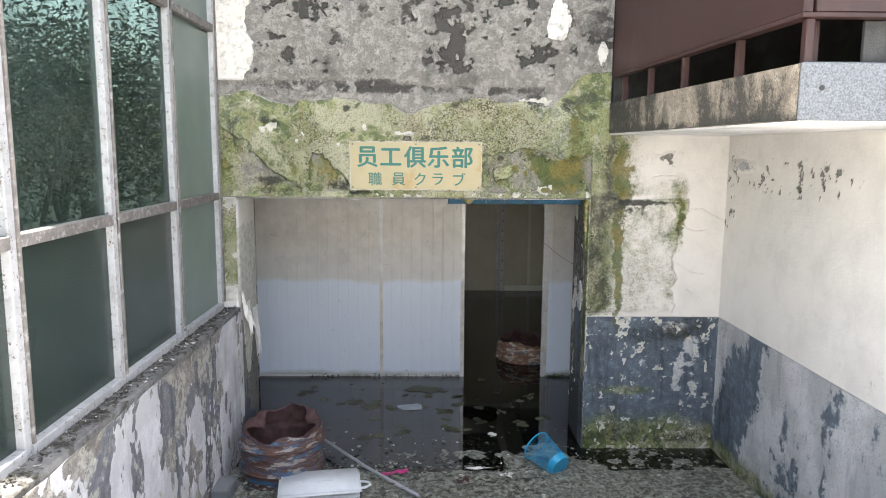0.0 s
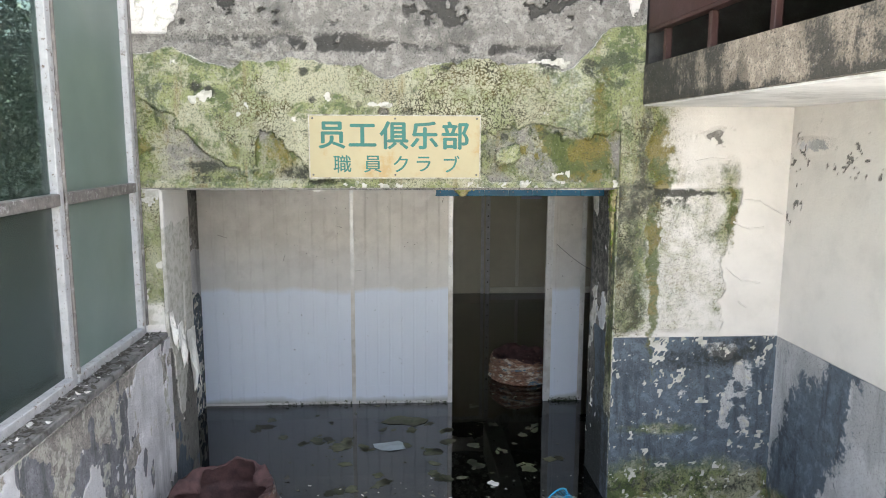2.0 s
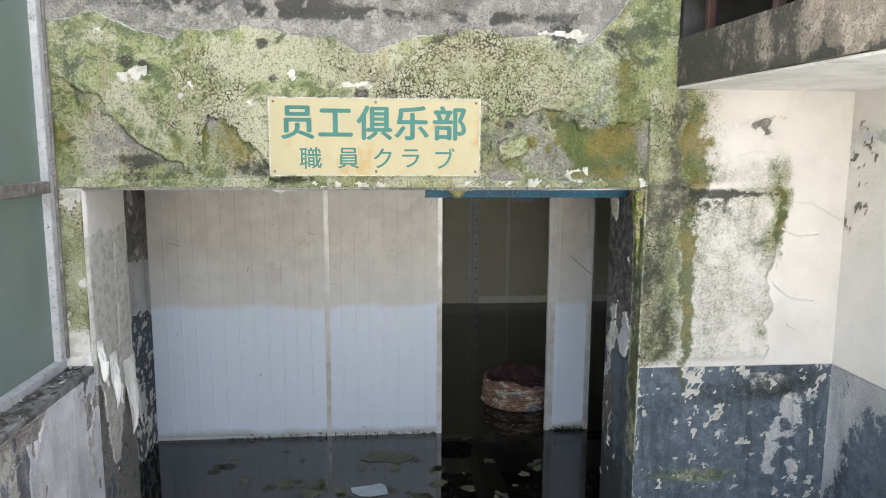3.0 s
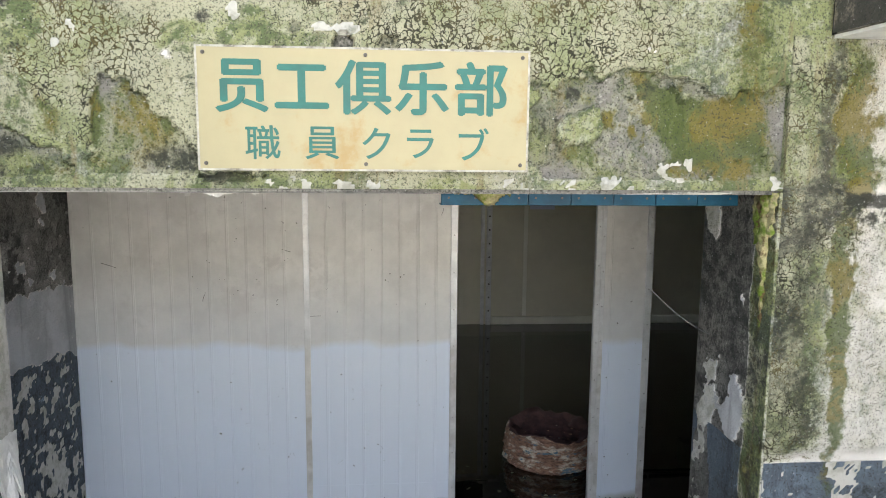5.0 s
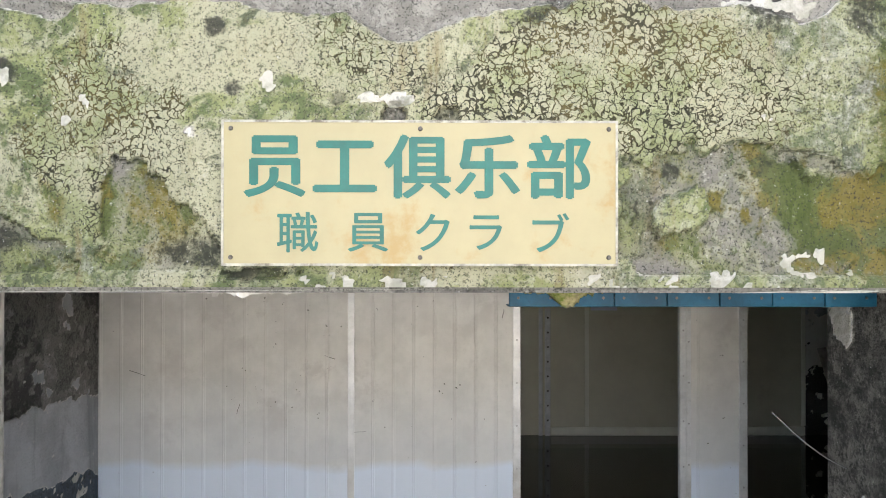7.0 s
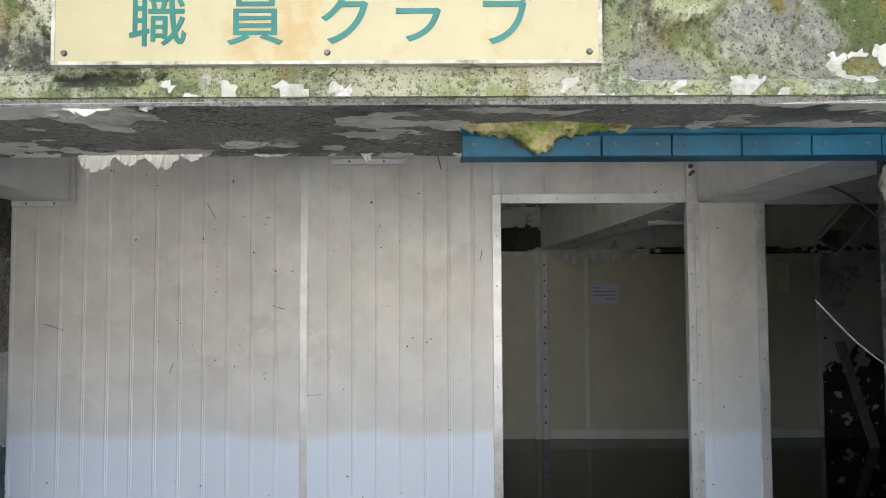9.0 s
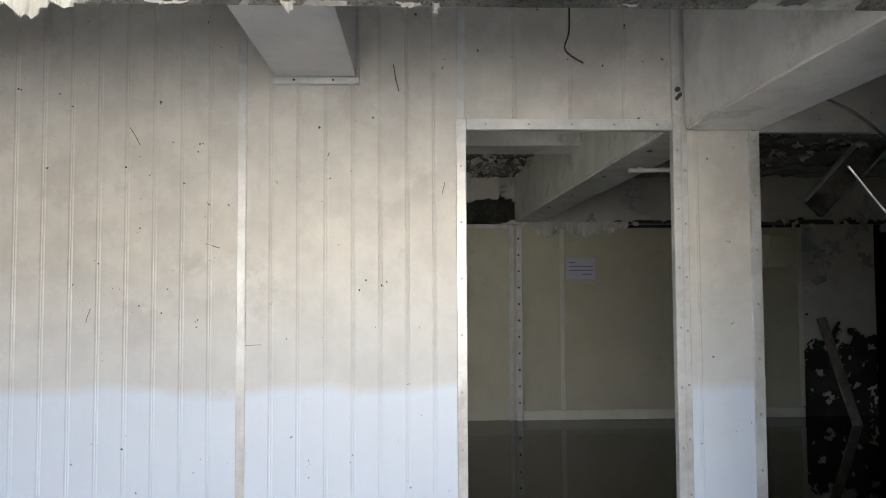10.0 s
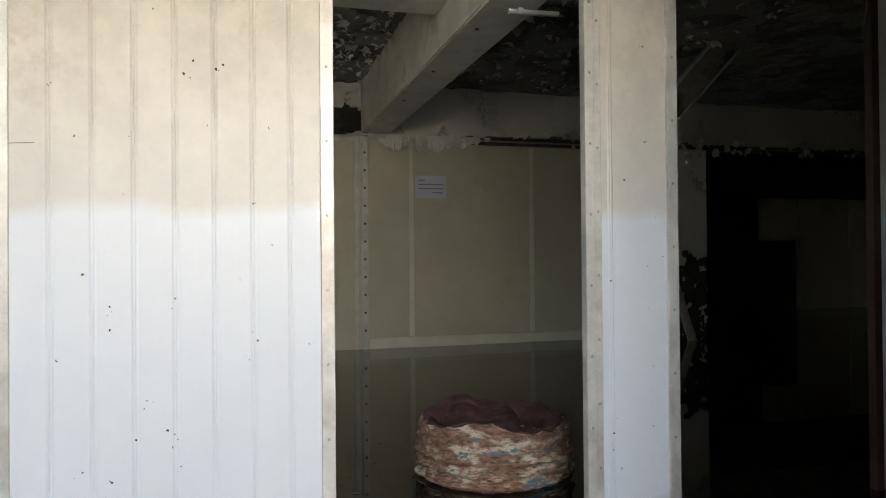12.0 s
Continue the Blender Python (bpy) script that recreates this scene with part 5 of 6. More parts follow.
def drum(name, x, y, r, h, dent, material, label, crust=0.0, seed=1, bulge=0.0, ribs=(0.40, 0.70), lift=0.0, toward=90):
    """A steel drum with its top cut off: ragged rim folded inwards, ring ribs, open inside."""
    t = thing(name, x, y, 0, label, "drum", "rusty drums in the water")
    seg, rings = 72, 40
    rng = random.Random(seed)
    def rim_h(a):
        return h + lift * math.cos(a - radians(toward)) + dent * (noise.noise(Vector((math.cos(a) * 1.3, math.sin(a) * 1.3, seed))) + 0.5 * noise.noise(Vector((math.cos(a) * 4, math.sin(a) * 4, seed + 9))))
    def radius(a, z):
        q = r * (1 + 0.03 * bulge * noise.noise(Vector((math.cos(a), math.sin(a), z * 3 + seed))))
        for zr in ribs:
            q += 0.013 * math.exp(-((z / h - zr) / 0.05) ** 2)
        q += crust * 0.02 * noise.noise(Vector((math.cos(a) * 9, math.sin(a) * 9, z * 40)))
        return q - 0.05 * r * max(0, z / h - 0.85) / 0.15
    shell = None
    for pname, inset, mm, lab in (("shell", 0.0, material, ""), ("lining", 0.008, RUST_IN, "dark rusted inside")):
        bm = bmesh.new()
        g = []
        for j in range(rings + 1):
            row = []
            for i in range(seg):
                a = i * math.tau / seg
                top = rim_h(a)
                z = -0.14 + (top + 0.14) * j / rings
                q = radius(a, z) - inset
                row.append(bm.verts.new((q * math.cos(a), q * math.sin(a), z)))
            g.append(row)
        for p, q in zip(g, g[1:]):
            for i in range(seg):
                f = (p[i], p[(i + 1) % seg], q[(i + 1) % seg], q[i])
                bm.faces.new(f if inset == 0 else f[::-1])
        if inset:
            c = [bm.verts.new((0.9 * v.co.x, 0.9 * v.co.y, 0.02)) for v in g[5]]
            bm.faces.new(c)
        made = part(pname, bm, mm, t, lab, smooth=True)
        shell = made if pname == "shell" else shell
    # the rim folded inwards
    bm = bmesh.new()
    rows = []
    for k in range(5):
        row = []
        for i in range(seg + 1):
            a = i * math.tau / seg
            flap = max(0.012, 0.07 + 0.16 * noise.noise(Vector((math.cos(a) * 1.6, math.sin(a) * 1.6, seed + 4))))
            q = radius(a, rim_h(a)) - 0.004 - flap * (k / 4) * 0.8
            z = rim_h(a) + 0.004 - flap * 0.5 * (k / 4) ** 1.3 + 0.02 * noise.noise(Vector((math.cos(a) * 5, math.sin(a) * 5, k + seed)))
            row.append(bm.verts.new((q * math.cos(a), q * math.sin(a), z)))
        rows.append(row)
    for p, q in zip(rows, rows[1:]):
        for i in range(seg):
            bm.faces.new((p[i], p[i + 1], q[i + 1], q[i]))
    o = part("torn_rim", bm, RUST_IN, shell, "torn brown rim bent inwards", smooth=True)
    md = o.modifiers.new("thickness", "SOLIDIFY")
    md.thickness = 0.004
    for zr in ribs:
        ring = bmesh.new()
        n = 60
        pts = [((radius(i * math.tau / n, h * zr) + 0.001) * math.cos(i * math.tau / n), (radius(i * math.tau / n, h * zr) + 0.001) * math.sin(i * math.tau / n), h * zr) for i in range(n + 1)]
        part("ring_rib", tube_bm(pts, 0.007, 6), material, shell)
    return t
drum("drum", -1.130, 5.60, 0.325, 0.47, 0.06, RUST, "cut-open rusty steel drum with blue paint remnants", 0.3, 3, 0.8, (0.34, 0.74), 0.045, 80)
drum("drum", 1.295, 8.98, 0.345, 0.255, 0.055, RUST_LIGHT, "crusted rusty steel drum standing in the water", 1.2, 8, 0.4, (0.06, 0.26, 0.46), 0.014, 130)

def basket():
    t = thing("wastebasket", 1.09, 5.98, 0.06, "blue plastic mesh wastebasket lying on its side", "wastebasket")
    t.matrix_basis = pose(1.14, 5.60, 0.090, -72, 0, 38)
    h, r0, r1 = 0.29, 0.092, 0.130
    def rad(z):
        return r0 + (r1 - r0) * z / h
    bm = bmesh.new()
    bmesh.ops.create_cone(bm, cap_ends=True, segments=32, radius1=r0, radius2=rad(0.06), depth=0.06, matrix=Matrix.Translation((0, 0, 0.03)))
    bmesh.ops.delete(bm, geom=[f for f in bm.faces if f.normal.z > 0.9], context="FACES_ONLY")
    o = part("base", bm, PLASTIC_BLUE, t, smooth=False)
    md = o.modifiers.new("thickness", "SOLIDIFY")
    md.thickness = 0.003
    for k in range(10):
        z = 0.07 + 0.018 * k
        part("hoop", tube_bm([(rad(z) * math.cos(i * math.tau / 32), rad(z) * math.sin(i * math.tau / 32), z) for i in range(33)], 0.0016, 5), PLASTIC_BLUE, t)
    for i in range(34):
        a = i * math.tau / 34
        part("rib", tube_bm([(rad(z) * math.cos(a), rad(z) * math.sin(a), z) for z in (0.055, h)], 0.0015, 5), PLASTIC_BLUE, t)
    part("rim", tube_bm([(r1 * math.cos(i * math.tau / 40), r1 * math.sin(i * math.tau / 40), h) for i in range(41)], 0.006, 8), PLASTIC_BLUE, t)
basket()

def plastic_box():
    t = thing("plastic_box", 0, 0, 0, "white plastic box with a rimmed lid lying in the litter", "box")
    t.matrix_basis = pose(-0.775, 5.22, 0.02, 3, 0, 9)
    part("body", box_bm(-0.295, 0.295, -0.165, 0.165, 0.0, 0.112, 0.022, 4), PLASTIC_WHITE, t, smooth=True)
    lid = part("lid", box_bm(-0.308, 0.308, -0.178, 0.178, 0.106, 0.146, 0.016, 4), PLASTIC_WHITE, t, smooth=True)
    part("moulded_rib", box_bm(-0.20, 0.10, -0.012, 0.012, 0.1465, 0.152, 0.003, 2), PLASTIC_WHITE, lid)
    part("handle", tube_bm([(0.315 + 0.07 * math.sin(a), 0.05 * math.cos(a) + 0.05, 0.06) for a in (0.0, 0.5, 1.0, 1.57, 2.1, 2.6, 3.14)], 0.010, 8), PLASTIC_WHITE, t)
plastic_box()
t = thing("pipe", 0, 0, 0, "thin grey plastic pipe slanting over the litter", "pipe")
part("tube", tube_bm([(-0.90, 6.18, 0.09), (-0.47, 5.66, 0.07), (-0.02, 5.13, 0.085)], 0.013, 10), PVC, t, smooth=True)
t = thing("rubble_block", 0, 0, 0, "grey concrete block beside the drum", "block")
part("block_body", box_bm(-1.57, -1.435, 5.10, 5.36, 0.02, 0.14, 0.008), PALE_RENDER, t)
t = thing("pink_rag", 0, 0, 0, "soaked pink rag on the wet floor", "rag")
bm = bmesh.new()
bmesh.ops.create_grid(bm, x_segments=16, y_segments=6, size=1, matrix=pose(-0.22, 5.60, 0.05, 0, 0, 18) @ Matrix.Diagonal((0.11, 0.028, 1, 1)))
for v in bm.verts:
    v.co.z += 0.016 * noise.noise(v.co * 22)
o = part("cloth", bm, PINK, t, smooth=True)
o.modifiers.new("thickness", "SOLIDIFY").thickness = 0.004

# notice, tube, plank, cables, ceiling channel
t = thing("notice", 0, 0, 0, "small printed paper notice on the back wall", "notice")
part("sheet", box_bm(1.992, 2.340, BY - 0.004, BY - 0.001, 1.624, 1.87), PAPER, t)
for i, (a, c) in enumerate(((0.03, 0.10), (0.03, 0.29), (0.03, 0.29), (0.17, 0.28))):
    part("text_line", box_bm(1.992 + a * 1.09, 1.992 + c * 1.09, BY - 0.0055, BY - 0.0042, 1.812 - 0.045 * i, 1.825 - 0.045 * i), INK, t)
t = thing("fluorescent_tube", 0, 0, 0, "unlit fluorescent tube under the ceiling beam", "lamp")
part("tube", tube_bm([(1.513, 9.282, 2.262), (1.79, 9.27, 2.266)], 0.014, 10), TUBE, t)
part("clip", box_bm(1.56, 1.59, 9.265, 9.295, 2.262, 2.287), ALU, t)
t = thing("plank", 0, 0, 0, "weathered plank leaning on the peeled wall", "plank")
o = part("board", box_bm(-0.055, 0.055, -0.012, 0.012, 0, 1.42, 0.003), WOOD, t)
o.matrix_basis = pose(5.10, 12.72, -0.18, -17, -8, 0)
t = thing("ceiling_channel", 0, 0, 0, "fallen aluminium ceiling channel hanging aslant", "channel")
def bar(a, b2, w, h):
    """A straight rectangular bar from a to b2."""
    a, b2 = Vector(a), Vector(b2)
    bm = box_bm(-w / 2, w / 2, -h / 2, h / 2, 0, (b2 - a).length, 0.003)
    bmesh.ops.transform(bm, matrix=Matrix.Translation(a) @ (b2 - a).to_track_quat("Z", "Y").to_matrix().to_4x4(), verts=bm.verts)
    return bm
part("web", bar((3.62, 11.0, 2.20), (4.42, 11.0, 3.02), 0.05, 0.19), CONCRETE, t, "dull grey web")
part("lip", bar((3.53, 10.98, 2.27), (4.23, 10.98, 3.00), 0.06, 0.03), ALU, t)
part("lip", bar((3.69, 10.98, 2.12), (4.52, 10.98, 2.97), 0.05, 0.018), ALU, t)

t = thing("wall_box", 0, 0, 0, "small pale box fixed to the back wall", "box")
case = part("case", box_bm(4.28, 4.575, 13.08, BY - 0.003, 1.745, 2.125, 0.012, 2), CREAM, t)
part("lid", box_bm(4.29, 4.565, 13.065, 13.078, 1.755, 2.115, 0.004), CREAM, case)

def cable(points, r=0.004, m=None, label="loose black cable hanging from the ceiling"):
    t = thing("cable", 0, 0, 0, label, "cable")
    pts = [Vector(p) for p in points]
    fine = []
    for i in range(len(pts) - 1):
        p0, p1, p2, p3 = pts[max(i - 1, 0)], pts[i], pts[i + 1], pts[min(i + 2, len(pts) - 1)]
        for k in range(6):
            s = k / 6
            fine.append(0.5 * ((2 * p1) + (p2 - p0) * s + (2 * p0 - 5 * p1 + 4 * p2 - p3) * s * s + (3 * p1 - p0 - 3 * p2 + p3) * s ** 3))
    fine.append(pts[-1])
    part("wire", tube_bm(fine, r, 6), m or CABLE, t, smooth=True)
cable([(0.92, 8.19, 3.02), (0.92, 8.17, 2.72), (0.90, 8.17, 2.62), (0.98, 8.17, 2.56)])
cable([(1.70, 8.10, 3.02), (1.69, 8.12, 2.66), (1.66, 8.12, 2.52), (1.60, 8.13, 2.50)], 0.006)
cable([(1.775, 7.76, 2.30), (1.86, 7.80, 2.30), (2.02, 7.82, 2.22), (2.35, 7.9, 1.98), (2.66, 8.195, 1.9)], 0.006, CABLE_GREY, "grey twin cable sagging from the beam")
cable([(1.405, 6.60, 1.615), (1.32, 6.58, 1.66), (1.22, 6.55, 1.73), (1.10, 6.50, 1.83)], 0.0022, CABLE_GREY, "thin wire sticking out from the opening's side")

# ---- outside ----
bm = bmesh.new()
bmesh.ops.create_grid(bm, x_segments=1, y_segments=1, size=400, matrix=Matrix.Translation((0, 0, -0.35)))
structure("ground", bm, EARTH, "dark earth ground outside", "ground")

def tree(name, x, y, h, spread, seed, n=1500):
    rng = random.Random(seed)
    t = thing(name, x, y, -0.35, "leafy broad-crowned tree outside the windows", "tree", "trees outside the windows")
    bm = bmesh.new()
    tips = []
    def limb(p, d, r, l, depth):
        steps = 5
        ring0 = None
        for s in range(steps + 1):
            q = d.to_track_quat("Z", "Y")
            rr = r * (1 - 0.5 * s / steps)
            ring = [bm.verts.new(p + q @ Vector((rr * math.cos(a * math.tau / 7), rr * math.sin(a * math.tau / 7), 0))) for a in range(7)]
            if ring0:
                for a in range(7):
                    bm.faces.new((ring0[a], ring0[(a + 1) % 7], ring[(a + 1) % 7], ring[a]))
            ring0 = ring
            if s < steps:
                d = (d + Vector((rng.gauss(0, .1), rng.gauss(0, .1), rng.gauss(0, .05)))).normalized()
                p = p + d * l / steps
        tips.append((p, l))
        if depth:
            for k in range(3):
                limb(p, (d + Vector((rng.gauss(0, .6), rng.gauss(0, .6), rng.gauss(.1, .3)))).normalized(), r * 0.5, l * 0.68, depth - 1)
    limb(Vector((0, 0, 0)), Vector((0, 0, 1)), 0.10, h * 0.3, 3)
    part("trunk", bm, BARK, t)
    vs, fs = [], []
    for i in range(n):
        p, l = tips[rng.randrange(len(tips))]
        p = p + Vector((rng.gauss(0, spread), rng.gauss(0, spread), rng.gauss(0, spread * 0.8)))
        q = Euler((rng.uniform(0, 6.3), rng.uniform(0, 6.3), rng.uniform(0, 6.3))).to_matrix()
        s = rng.uniform(0.03, 0.08)
        b0 = len(vs)
        for c in ((-0.3, 0, 0), (0, -1.0, 0.1), (0.3, 0, 0), (0, 1.0, 0.1)):
            vs.append(tuple(p + q @ (Vector(c) * s)))
        fs.append((b0, b0 + 1, b0 + 2, b0 + 3))
    me = bpy.data.meshes.new("crown")
    me.from_pydata(vs, [], fs)
    me.materials.append(LEAF)
    o = new("crown", me)
    o.parent = t
for i, (x, y, h, s) in enumerate(((-4.4, 7.9, 5.6, 0.45), (-5.4, 10.8, 6.4, 0.6), (-3.7, 12.0, 5.8, 0.45), (-7.2, 14.5, 7.5, 0.8))):
    tree("tree", x, y, h, s, 40 + i, 6600)
structure("wall_garden", box_bm(-12.0, -11.7, -6, 40, -0.35, 2.2), FACADE, "grey garden wall behind the trees")
structure("wall_wing_left", box_bm(-2.02, -1.725, FACE + 0.01, REAR, -0.35, 4.56), WHITE, "outer face of the building beside the window")
# Sun blocker out of view; its height sets where the lobby's shadow ends.
structure("facade_above", box_bm(-2.02, 11.3, FACE + 0.003, REAR, 4.57, 7.5), WHITE, "unseen upper facade added to keep the sun off the lobby")
# Yard out of view, kept pale as a bounce surface for the passage.
structure("yard_side", box_bm(-9.0, -1.752, -3.0, 2.15, 0.6, 1.02), PAVING, "unseen pale concrete yard that bounces sunlight into the entrance", "pavement")
structure("yard_side_right", box_bm(2.602, 9.0, -3.0, 2.2, 0.6, 1.02), PAVING, "unseen pale concrete yard that bounces sunlight into the entrance", "pavement")
structure("yard", box_bm(-9.0, 9.0, -13.0, -3.002, 0.6, 1.02), PAVING, "unseen pale concrete yard that bounces sunlight into the entrance", "pavement")
# Reflector wall added behind the camera to send low light under the lintel.
structure("wall_rear", box_bm(-8.0, 9.0, -13.3, -13.0, 0.6, 6.5), RENDERED, "unseen pale wall added across the yard to bounce sunlight in")
structure("roof_slab_passage", box_bm(-2.2, 11.4, REAR + 0.003, 18.3, 3.10, 3.3), DARK_CONCRETE, "roof slab over the rooms", "roof")
# Same added gap, so that skylight gets through the outer wall.
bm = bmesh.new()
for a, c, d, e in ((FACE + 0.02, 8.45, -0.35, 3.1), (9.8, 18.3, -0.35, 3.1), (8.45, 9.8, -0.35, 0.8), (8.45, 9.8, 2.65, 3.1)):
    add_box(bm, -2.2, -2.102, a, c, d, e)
structure("wall_rooms_left", bm, FACADE, "outer wall of the rooms with an unseen opening added for light")
structure("wall_rooms_rear", box_bm(-2.2, 11.4, 18.25, 18.4, -0.35, 3.1), FACADE, "outer wall of the rooms")

# ---- loose flakes, litter, screws ----
def scraps(name, spots, material, label, category, seed, curl=0.0, sides=(9, 17)):
    """Many irregular thin scraps as one object. spots: place, size, up-vector."""
    rng = random.Random(seed)
    vs, fs = [], []
    for p, size, up in spots:
        q = Vector(up).to_track_quat("Z", "Y") @ Euler((0, 0, rng.uniform(0, 6.28))).to_quaternion()
        n = rng.randint(*sides)
        stretch = rng.uniform(0.45, 1.0)
        b0 = len(vs)
        for k in range(n):
            a = k * math.tau / n + rng.uniform(-0.25, 0.25)
            r = size * rng.uniform(0.4, 1.0)
            x, y = r * math.cos(a), r * math.sin(a) * stretch
            vs.append(tuple(Vector(p) + q @ Vector((x, y, curl * (x * x) / max(size, 1e-4) + rng.uniform(0, 0.08) * size * (curl > 0)))))
        m = len(vs)
        vs.append(tuple(Vector(p)))
        for k in range(n):
            fs.append((b0 + k, b0 + (k + 1) % n, m))
    me = bpy.data.meshes.new(name)
    me.from_pydata(vs, [], fs)
    me.materials.append(material)
    o = new(name, me)
    o.modifiers.new("thickness", "SOLIDIFY").thickness = 0.0012
    return tagged(o, label, category, kind="stuff")

rng = random.Random(77)
spots = [((rng.uniform(0.2, 1.40) if rng.random() < 0.6 else rng.uniform(1.64, 4.0), rng.uniform(9.0, 12.9), RC - 0.035 - rng.random() * 0.03), rng.uniform(0.02, 0.065), (rng.gauss(0, .5), rng.gauss(0, .5), -1)) for _ in range(760)]
spots += [((rng.uniform(3.6, 8.5), BY - 0.17 - rng.random() * 0.05, RH + rng.uniform(-0.06, 0.10)), rng.uniform(0.03, 0.09), (rng.gauss(0, .4), -1, rng.gauss(0, .4))) for _ in range(60)]
scraps("ceiling_flakes", spots, FLAKE, "curled white paint flakes hanging from the ceiling", "paint flakes", 3, 0.5)
spots = []
for cx, wide in ((1.66, 0.12), (1.86, 0.14), (2.12, 0.16), (2.38, 0.07), (2.52, 0.05)):
    for _ in range(9):
        spots.append(((cx + rng.uniform(-wide, wide), BY - 0.165, RH - 0.01 - rng.random() * 0.10 * (1 - abs(cx - 2.0))), rng.uniform(0.03, 0.08), (rng.gauss(0, .15), -1, rng.gauss(0, .15))))
scraps("beam_edge_flakes", spots, FLAKE, "ragged plaster flakes along the beam's lower edge", "paint flakes", 4, 0.3)

def hanging_flake(x0, x1, drop, seed, y=6.752, z=2.258):
    """A torn sheet of paint that hangs from the lintel's rear edge."""
    r = random.Random(seed)
    t = thing("paint_flake", 0, 0, 0, "torn sheet of white paint hanging loose", "paint flake", "hanging paint flakes")
    bm = bmesh.new()
    n = 14
    top, bot = [], []
    for i in range(n + 1):
        f = i / n
        d = drop * (0.25 + 0.75 * math.sin(math.pi * min(1, f * 1.1)) ** 0.7 * (0.6 + 0.5 * r.random()))
        x = x0 + (x1 - x0) * f
        top.append(bm.verts.new((x, y, z)))
        bot.append(bm.verts.new((x + r.uniform(-.006, .006), y - 0.012 * r.random(), z - d)))
    for i in range(n):
        bm.faces.new((bot[i], bot[i + 1], top[i + 1], top[i]))
    o = part("film", bm, FLAKE, t)
    o.modifiers.new("thickness", "SOLIDIFY").thickness = 0.0025
for k, (a, b, d) in enumerate(((-0.875, -0.765, 0.062), (-0.765, -0.68, 0.040), (-0.68, -0.575, 0.052), (-0.575, -0.515, 0.03), (-0.37, -0.26, 0.020), (-0.06, -0.032, 0.036), (0.20, 0.27, 0.022), (0.285, 0.30, 0.04), (0.73, 0.77, 0.015))):
    hanging_flake(a, b, d, 60 + k)
for k, (a, b, d) in enumerate(((-0.63, -0.50, 0.03), (-0.47, -0.43, 0.022), (-0.30, -0.25, 0.012), (-1.2, -1.0, 0.014))):
    hanging_flake(a, b, d, 80 + k, LFACE + 0.03, LBOT - 0.002)

def ragged_edge():
    """Torn plaster that hangs below the downstand over the cream panels."""
    r = random.Random(31)
    t = thing("plaster_fringe", 0, 0, 0, "torn white plaster hanging below the downstand", "plaster")
    for x0, x1, drop in ((1.45, 1.62, 0.05), (1.62, 1.84, 0.17), (1.84, 1.96, 0.06), (1.96, 2.32, 0.17), (2.32, 2.45, 0.06), (2.52, 2.68, 0.08), (2.74, 2.80, 0.04)):
        n = 16
        bm = bmesh.new()
        top, bot = [], []
        y = BY - 0.175
        for i in range(n + 1):
            f = i / n
            d = drop * (0.2 + 0.8 * math.sin(math.pi * (0.06 + 0.88 * f)) ** 0.8 * (0.5 + 0.5 * (noise.noise(Vector((f * 4, x0 * 9, 0))) + 0.75 + 0.12 * r.random())))
            x = x0 + (x1 - x0) * f
            top.append(bm.verts.new((x, y, RH + 0.02)))
            bot.append(bm.verts.new((x + r.uniform(-.008, .008), y - 0.03 * r.random(), RH + 0.01 - d)))
        for i in range(n):
            bm.faces.new((bot[i], bot[i + 1], top[i + 1], top[i]))
        o = part("torn_piece", bm, WHITE, t)
        o.modifiers.new("thickness", "SOLIDIFY").thickness = 0.012
ragged_edge()
hanging_flake(1.2, 1.34, 0.10, 120, 9.84, 2.60)

# litter
spots = []
for _ in range(2600):
    x, y = rng.uniform(-1.4, 2.5), 5.0 + abs(rng.gauss(0, 0.52))
    if y < 6.9 and not (x > 1.35 and y > 6.2):
        spots.append(((x, y, 0.012 + rng.random() * 0.014 + (0.035 if y < 5.72 else 0) + (0.03 if y < 5.5 else 0)), rng.choice((0.005, 0.008, 0.012, 0.018, 0.028)), (rng.gauss(0, .12), rng.gauss(0, .12), 1)))
scraps("litter", spots, LEAF_WET, "soaked leaves and paper scraps on the wet floor", "litter", 6, 0.1)
spots = [((rng.uniform(-1.3, 2.4), rng.uniform(5.45, 6.5), 0.045 + rng.random() * 0.01), rng.choice((0.006, 0.010, 0.016)), (rng.gauss(0, .2), rng.gauss(0, .2), 1)) for _ in range(90)]
scraps("paint_chips", spots, FLAKE, "small white paint chips on the wet floor", "paint chips", 9, 0.1)
spots = [((rng.uniform(-1.35, 1.35), rng.uniform(6.4, 8.2), 0.002), rng.choice((0.006, 0.01, 0.015, 0.03, 0.07)), (0, 0, 1)) for _ in range(85)]
spots += [((rng.uniform(0.5, 1.4), rng.uniform(8.2, 9.6), 0.002), rng.choice((0.008, 0.012, 0.02)), (0, 0, 1)) for _ in range(60)]
for cx, cy, s in ((-0.55, 7.25, 0.13), (-0.75, 7.35, 0.11), (-0.38, 7.15, 0.10), (-0.9, 7.3, 0.07), (-1.25, 7.6, 0.12), (0.15, 7.6, 0.10), (0.2, 7.1, 0.08), (0.28, 6.6, 0.12), (0.82, 7.05, 0.08), (0.95, 6.75, 0.10), (1.1, 7.5, 0.11), (0.55, 6.8, 0.09), (1.2, 6.9, 0.07), (-0.2, 6.55, 0.14), (-0.5, 6.45, 0.12)):
    spots += [((cx + rng.gauss(0, s * .5), cy + rng.gauss(0, s * .4), 0.002), s * rng.uniform(0.4, 1.0), (0, 0, 1)) for _ in range(3)]
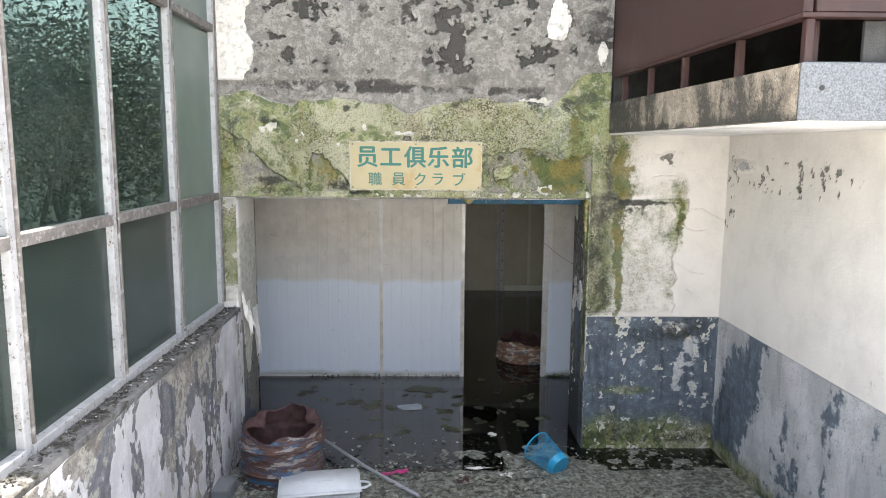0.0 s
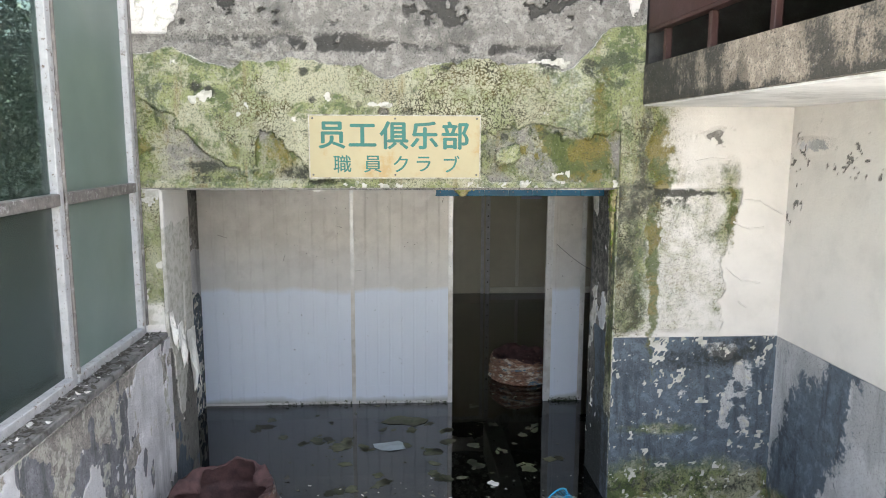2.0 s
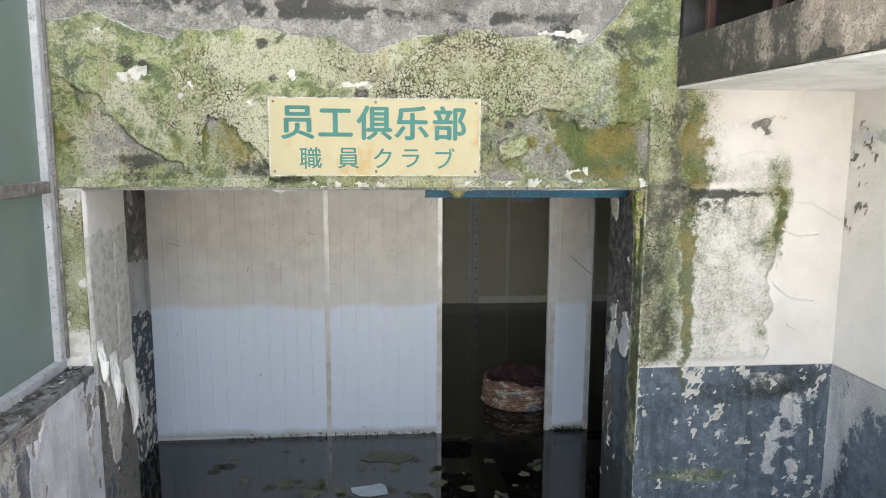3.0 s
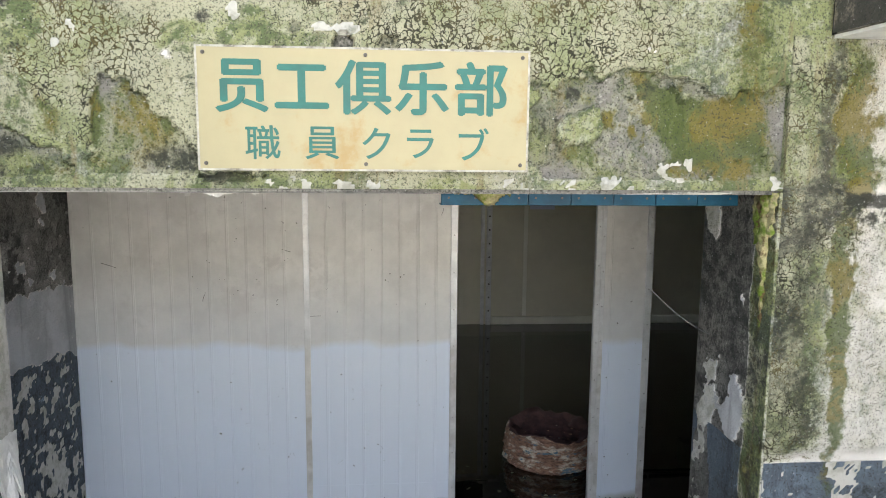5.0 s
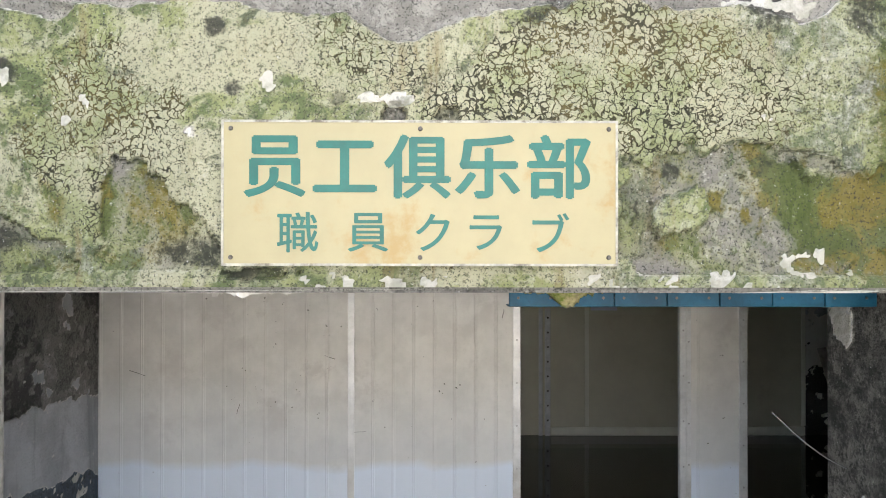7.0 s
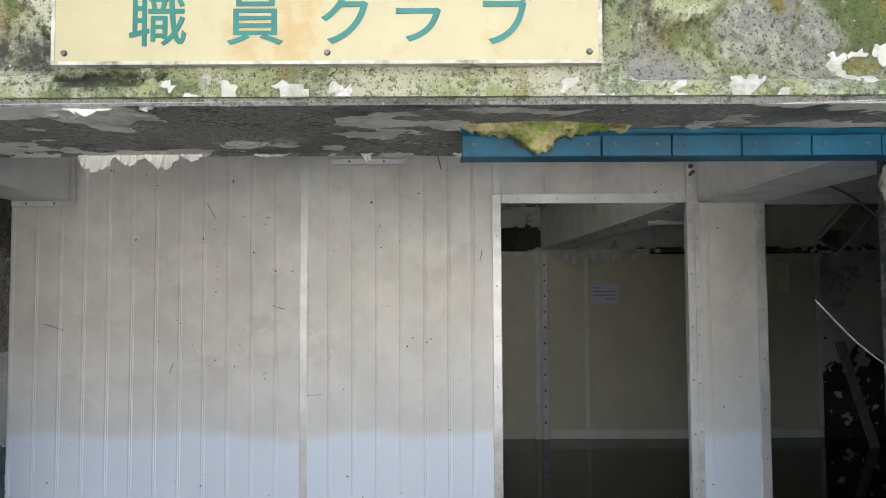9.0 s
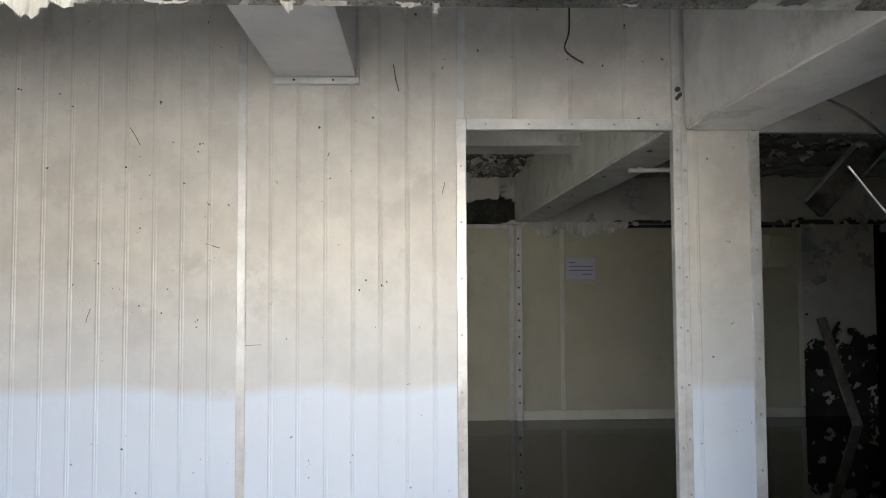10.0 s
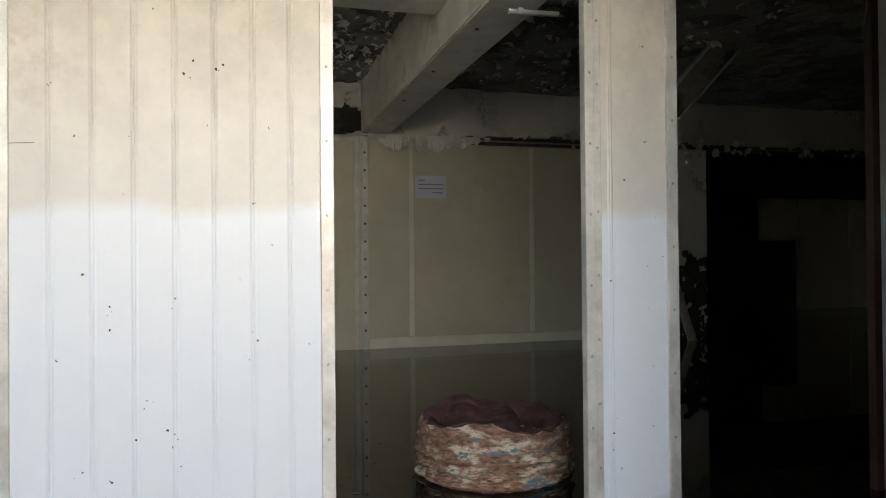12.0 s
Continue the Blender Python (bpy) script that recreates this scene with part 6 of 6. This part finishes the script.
scraps("floating_scum", spots, SCUM, "thin olive scum and leaves floating on the water", "scum", 10)

def scrap(name, x, y, z, size, material, label, category, seed):
    r = random.Random(seed)
    t = thing(name, x, y, z, label, category)
    bm = bmesh.new()
    n = 11
    c = bm.verts.new((0, 0, 0.006))
    ring = []
    for k in range(n):
        a = k * math.tau / n
        q = r.uniform(0.45, 1.0)
        ring.append(bm.verts.new((size[0] * q * math.cos(a), size[1] * q * math.sin(a), r.uniform(-0.003, 0.006))))
    for k in range(n):
        bm.faces.new((ring[k], ring[(k + 1) % n], c))
    o = part("film", bm, material, t)
    o.modifiers.new("thickness", "SOLIDIFY").thickness = 0.002
scrap("paper_scrap", 0.70, 5.55, 0.05, (0.075, 0.06), FLAKE, "crumpled white paper on the wet floor", "paper", 1)
scrap("paper_scrap", 0.45, 5.68, 0.045, (0.12, 0.03), FLAKE, "wet strip of white paper on the floor", "paper", 2)
scrap("plastic_sheet", -0.12, 7.2, 0.003, (0.17, 0.14), PLASTIC_SHEET, "pale plastic sheet floating on the water", "plastic sheet", 3)
scrap("plastic_sheet", 0.66, 6.48, 0.004, (0.07, 0.05), FLAKE, "small white plastic scrap floating on the water", "plastic sheet", 4)
scrap("brown_leaf", 0.33, 5.42, 0.06, (0.06, 0.10), RUST_IN, "dark brown sodden leaf on the floor", "leaf", 5)
scrap("board_scrap", -0.02, 7.75, 0.003, (0.26, 0.16), SCUM, "thin board scrap under the water surface", "board", 6)

# sill debris
spots = []
for _ in range(770):
    y = rng.uniform(2.6, 6.12)
    spots.append(((-1.70 + abs(rng.gauss(0.03, 0.04)), y, 1.305 + rng.random() * 0.006), rng.choice((0.004, 0.007, 0.012, 0.02)), (rng.gauss(0, .3), rng.gauss(0, .3), 1)))
scraps("sill_debris", spots[:700], DIRT, "dark dirt and leaf crumbs along the window sill", "debris", 12, 0.2)
scraps("sill_chips", spots[700:], FLAKE, "fallen white paint chips along the window sill", "paint chips", 13, 0.2)

# screw heads along the partition trims
sc = bmesh.new()
bmesh.ops.create_cone(sc, cap_ends=True, segments=8, radius1=0.0055, radius2=0.004, depth=0.004, matrix=pose(0, 0, 0, 90))
me = bpy.data.meshes.new("screw")
sc.to_mesh(me)
sc.free()
me.materials.append(SCREW_PALE)
def screw(x, y, z):
    o = new("screw", me)
    o.location, o.parent = (x, y, z), part_wall
for k in range(9):
    screw(0.442, PY - 0.016, 0.15 + 0.245 * k)
    screw(1.398, PY - 0.016, 0.10 + 0.26 * k)
    screw(1.431, PY - 0.010, 0.21 + 0.235 * k)
    screw(1.745, PY - 0.014, 0.30 + 0.24 * k)
for k in range(5):
    screw(0.55 + 0.19 * k, PY - 0.016, 2.294)
t = thing("hanger_bolt", 0, 0, 0, "rusty bolt stub on the partition above the post", "bolt")
part("bolt", tube_bm([(1.400, PY - 0.012, 2.41), (1.395, PY - 0.07, 2.415)], 0.009, 8), SCREW, t)
part("nut", tube_bm([(1.402, PY - 0.012, 2.45), (1.402, PY - 0.026, 2.45)], 0.012, 6), SCREW, t)

# thin scratches and streaks on the partition
def mark(points, r=0.0018):
    o = part("scratch", tube_bm(points, r, 5), SCREW, part_wall)
def streak(x, z, w, h, lean=0.0):
    mark([(x + lean * f * h + 0.0015 * math.sin(7 * f + x * 9), PY - 0.0005, z + h * f) for f in (0, .2, .4, .6, .8, 1)], w)
for x, z, w, h, lean in ((-1.16, 1.44, 0.0018, 0.06, 0.3), (-0.60, 1.755, 0.0018, 0.02, -3.0), (0.17, 2.44, 0.0025, 0.12, -0.2), (-0.15, 2.13, 0.0018, 0.04, 0.5), (0.36, 1.99, 0.0018, 0.05, 0.2), (-0.50, 1.336, 0.0012, 0.004, 20.0), (-1.68, 1.66, 0.002, 0.03, -3.0), (-0.94, 2.2, 0.0015, 0.09, -0.6)):
    streak(x, z, w, h, lean)

# algae tufts where the partition meets the water
spots = []
for _ in range(420):
    x = rng.choice((rng.uniform(-1.4, 0.44), rng.uniform(-1.4, 0.44), rng.uniform(1.43, 1.74)))
    spots.append(((x, PY - 0.012 - rng.random() * 0.01, abs(rng.gauss(0.004, 0.016))), rng.choice((0.004, 0.007, 0.011)), (rng.gauss(0, .5), -1, rng.gauss(0, .5))))
scraps("algae", spots, ALGAE, "dark green algae tufts along the partition's waterline", "algae", 21, 0.4)

# dark discs drawn for the bolt holes under the ceiling beam
def hole(x, y, z, r):
    b2 = bmesh.new()
    bmesh.ops.create_cone(b2, cap_ends=True, segments=9, radius1=r, radius2=r * 0.7, depth=0.006, matrix=pose(x, y, z))
    part("bolt_hole_disc", b2, SCREW, bolts)
bolts = thing("beam_bolt_holes", 0, 0, 0, "dark bolt holes under the plastered ceiling beam", "bolts")
for y in (8.75, 9.65, 10.6, 11.54, 12.4):
    hole(1.463, y, 2.280, 0.016)

# lifted creases in the paint beside the entrance
def crease(points):
    part("paint_crease", tube_bm([(x, FACE - 0.001, z) for x, z in points], 0.0065, 5), WALL, bpy.data.objects["wall_right_of_entrance"])
for points in (((2.29, 2.18), (2.42, 2.17), (2.51, 2.12), (2.59, 2.08)), ((2.24, 2.03), (2.3, 2.0), (2.36, 1.98), (2.46, 1.99)), ((2.21, 1.71), (2.27, 1.66), (2.33, 1.62), (2.46, 1.6)), ((2.31, 1.47), (2.37, 1.43)), ((1.96, 2.44), (2.06, 2.46), (2.19, 2.45))):
    crease(points)

# fly specks and dirt on the partition
spots = []
for _ in range(34):
    cx, cz = rng.uniform(-1.5, 0.42), rng.uniform(0.25, 2.6)
    for _ in range(rng.randint(1, 4)):
        spots.append(((cx + rng.gauss(0, 0.015), PY - 0.0025, cz + rng.gauss(0, 0.025)), rng.choice((0.002, 0.003, 0.004, 0.006)), (0, -1, 0)))
spots += [((rng.uniform(1.46, 1.72), PY - 0.0025, rng.uniform(0.3, 2.2)), rng.choice((0.002, 0.003, 0.005)), (0, -1, 0)) for _ in range(14)]
scraps("dirt_specks", spots, DIRT, "small dark dirt specks stuck on the partition", "dirt", 33)
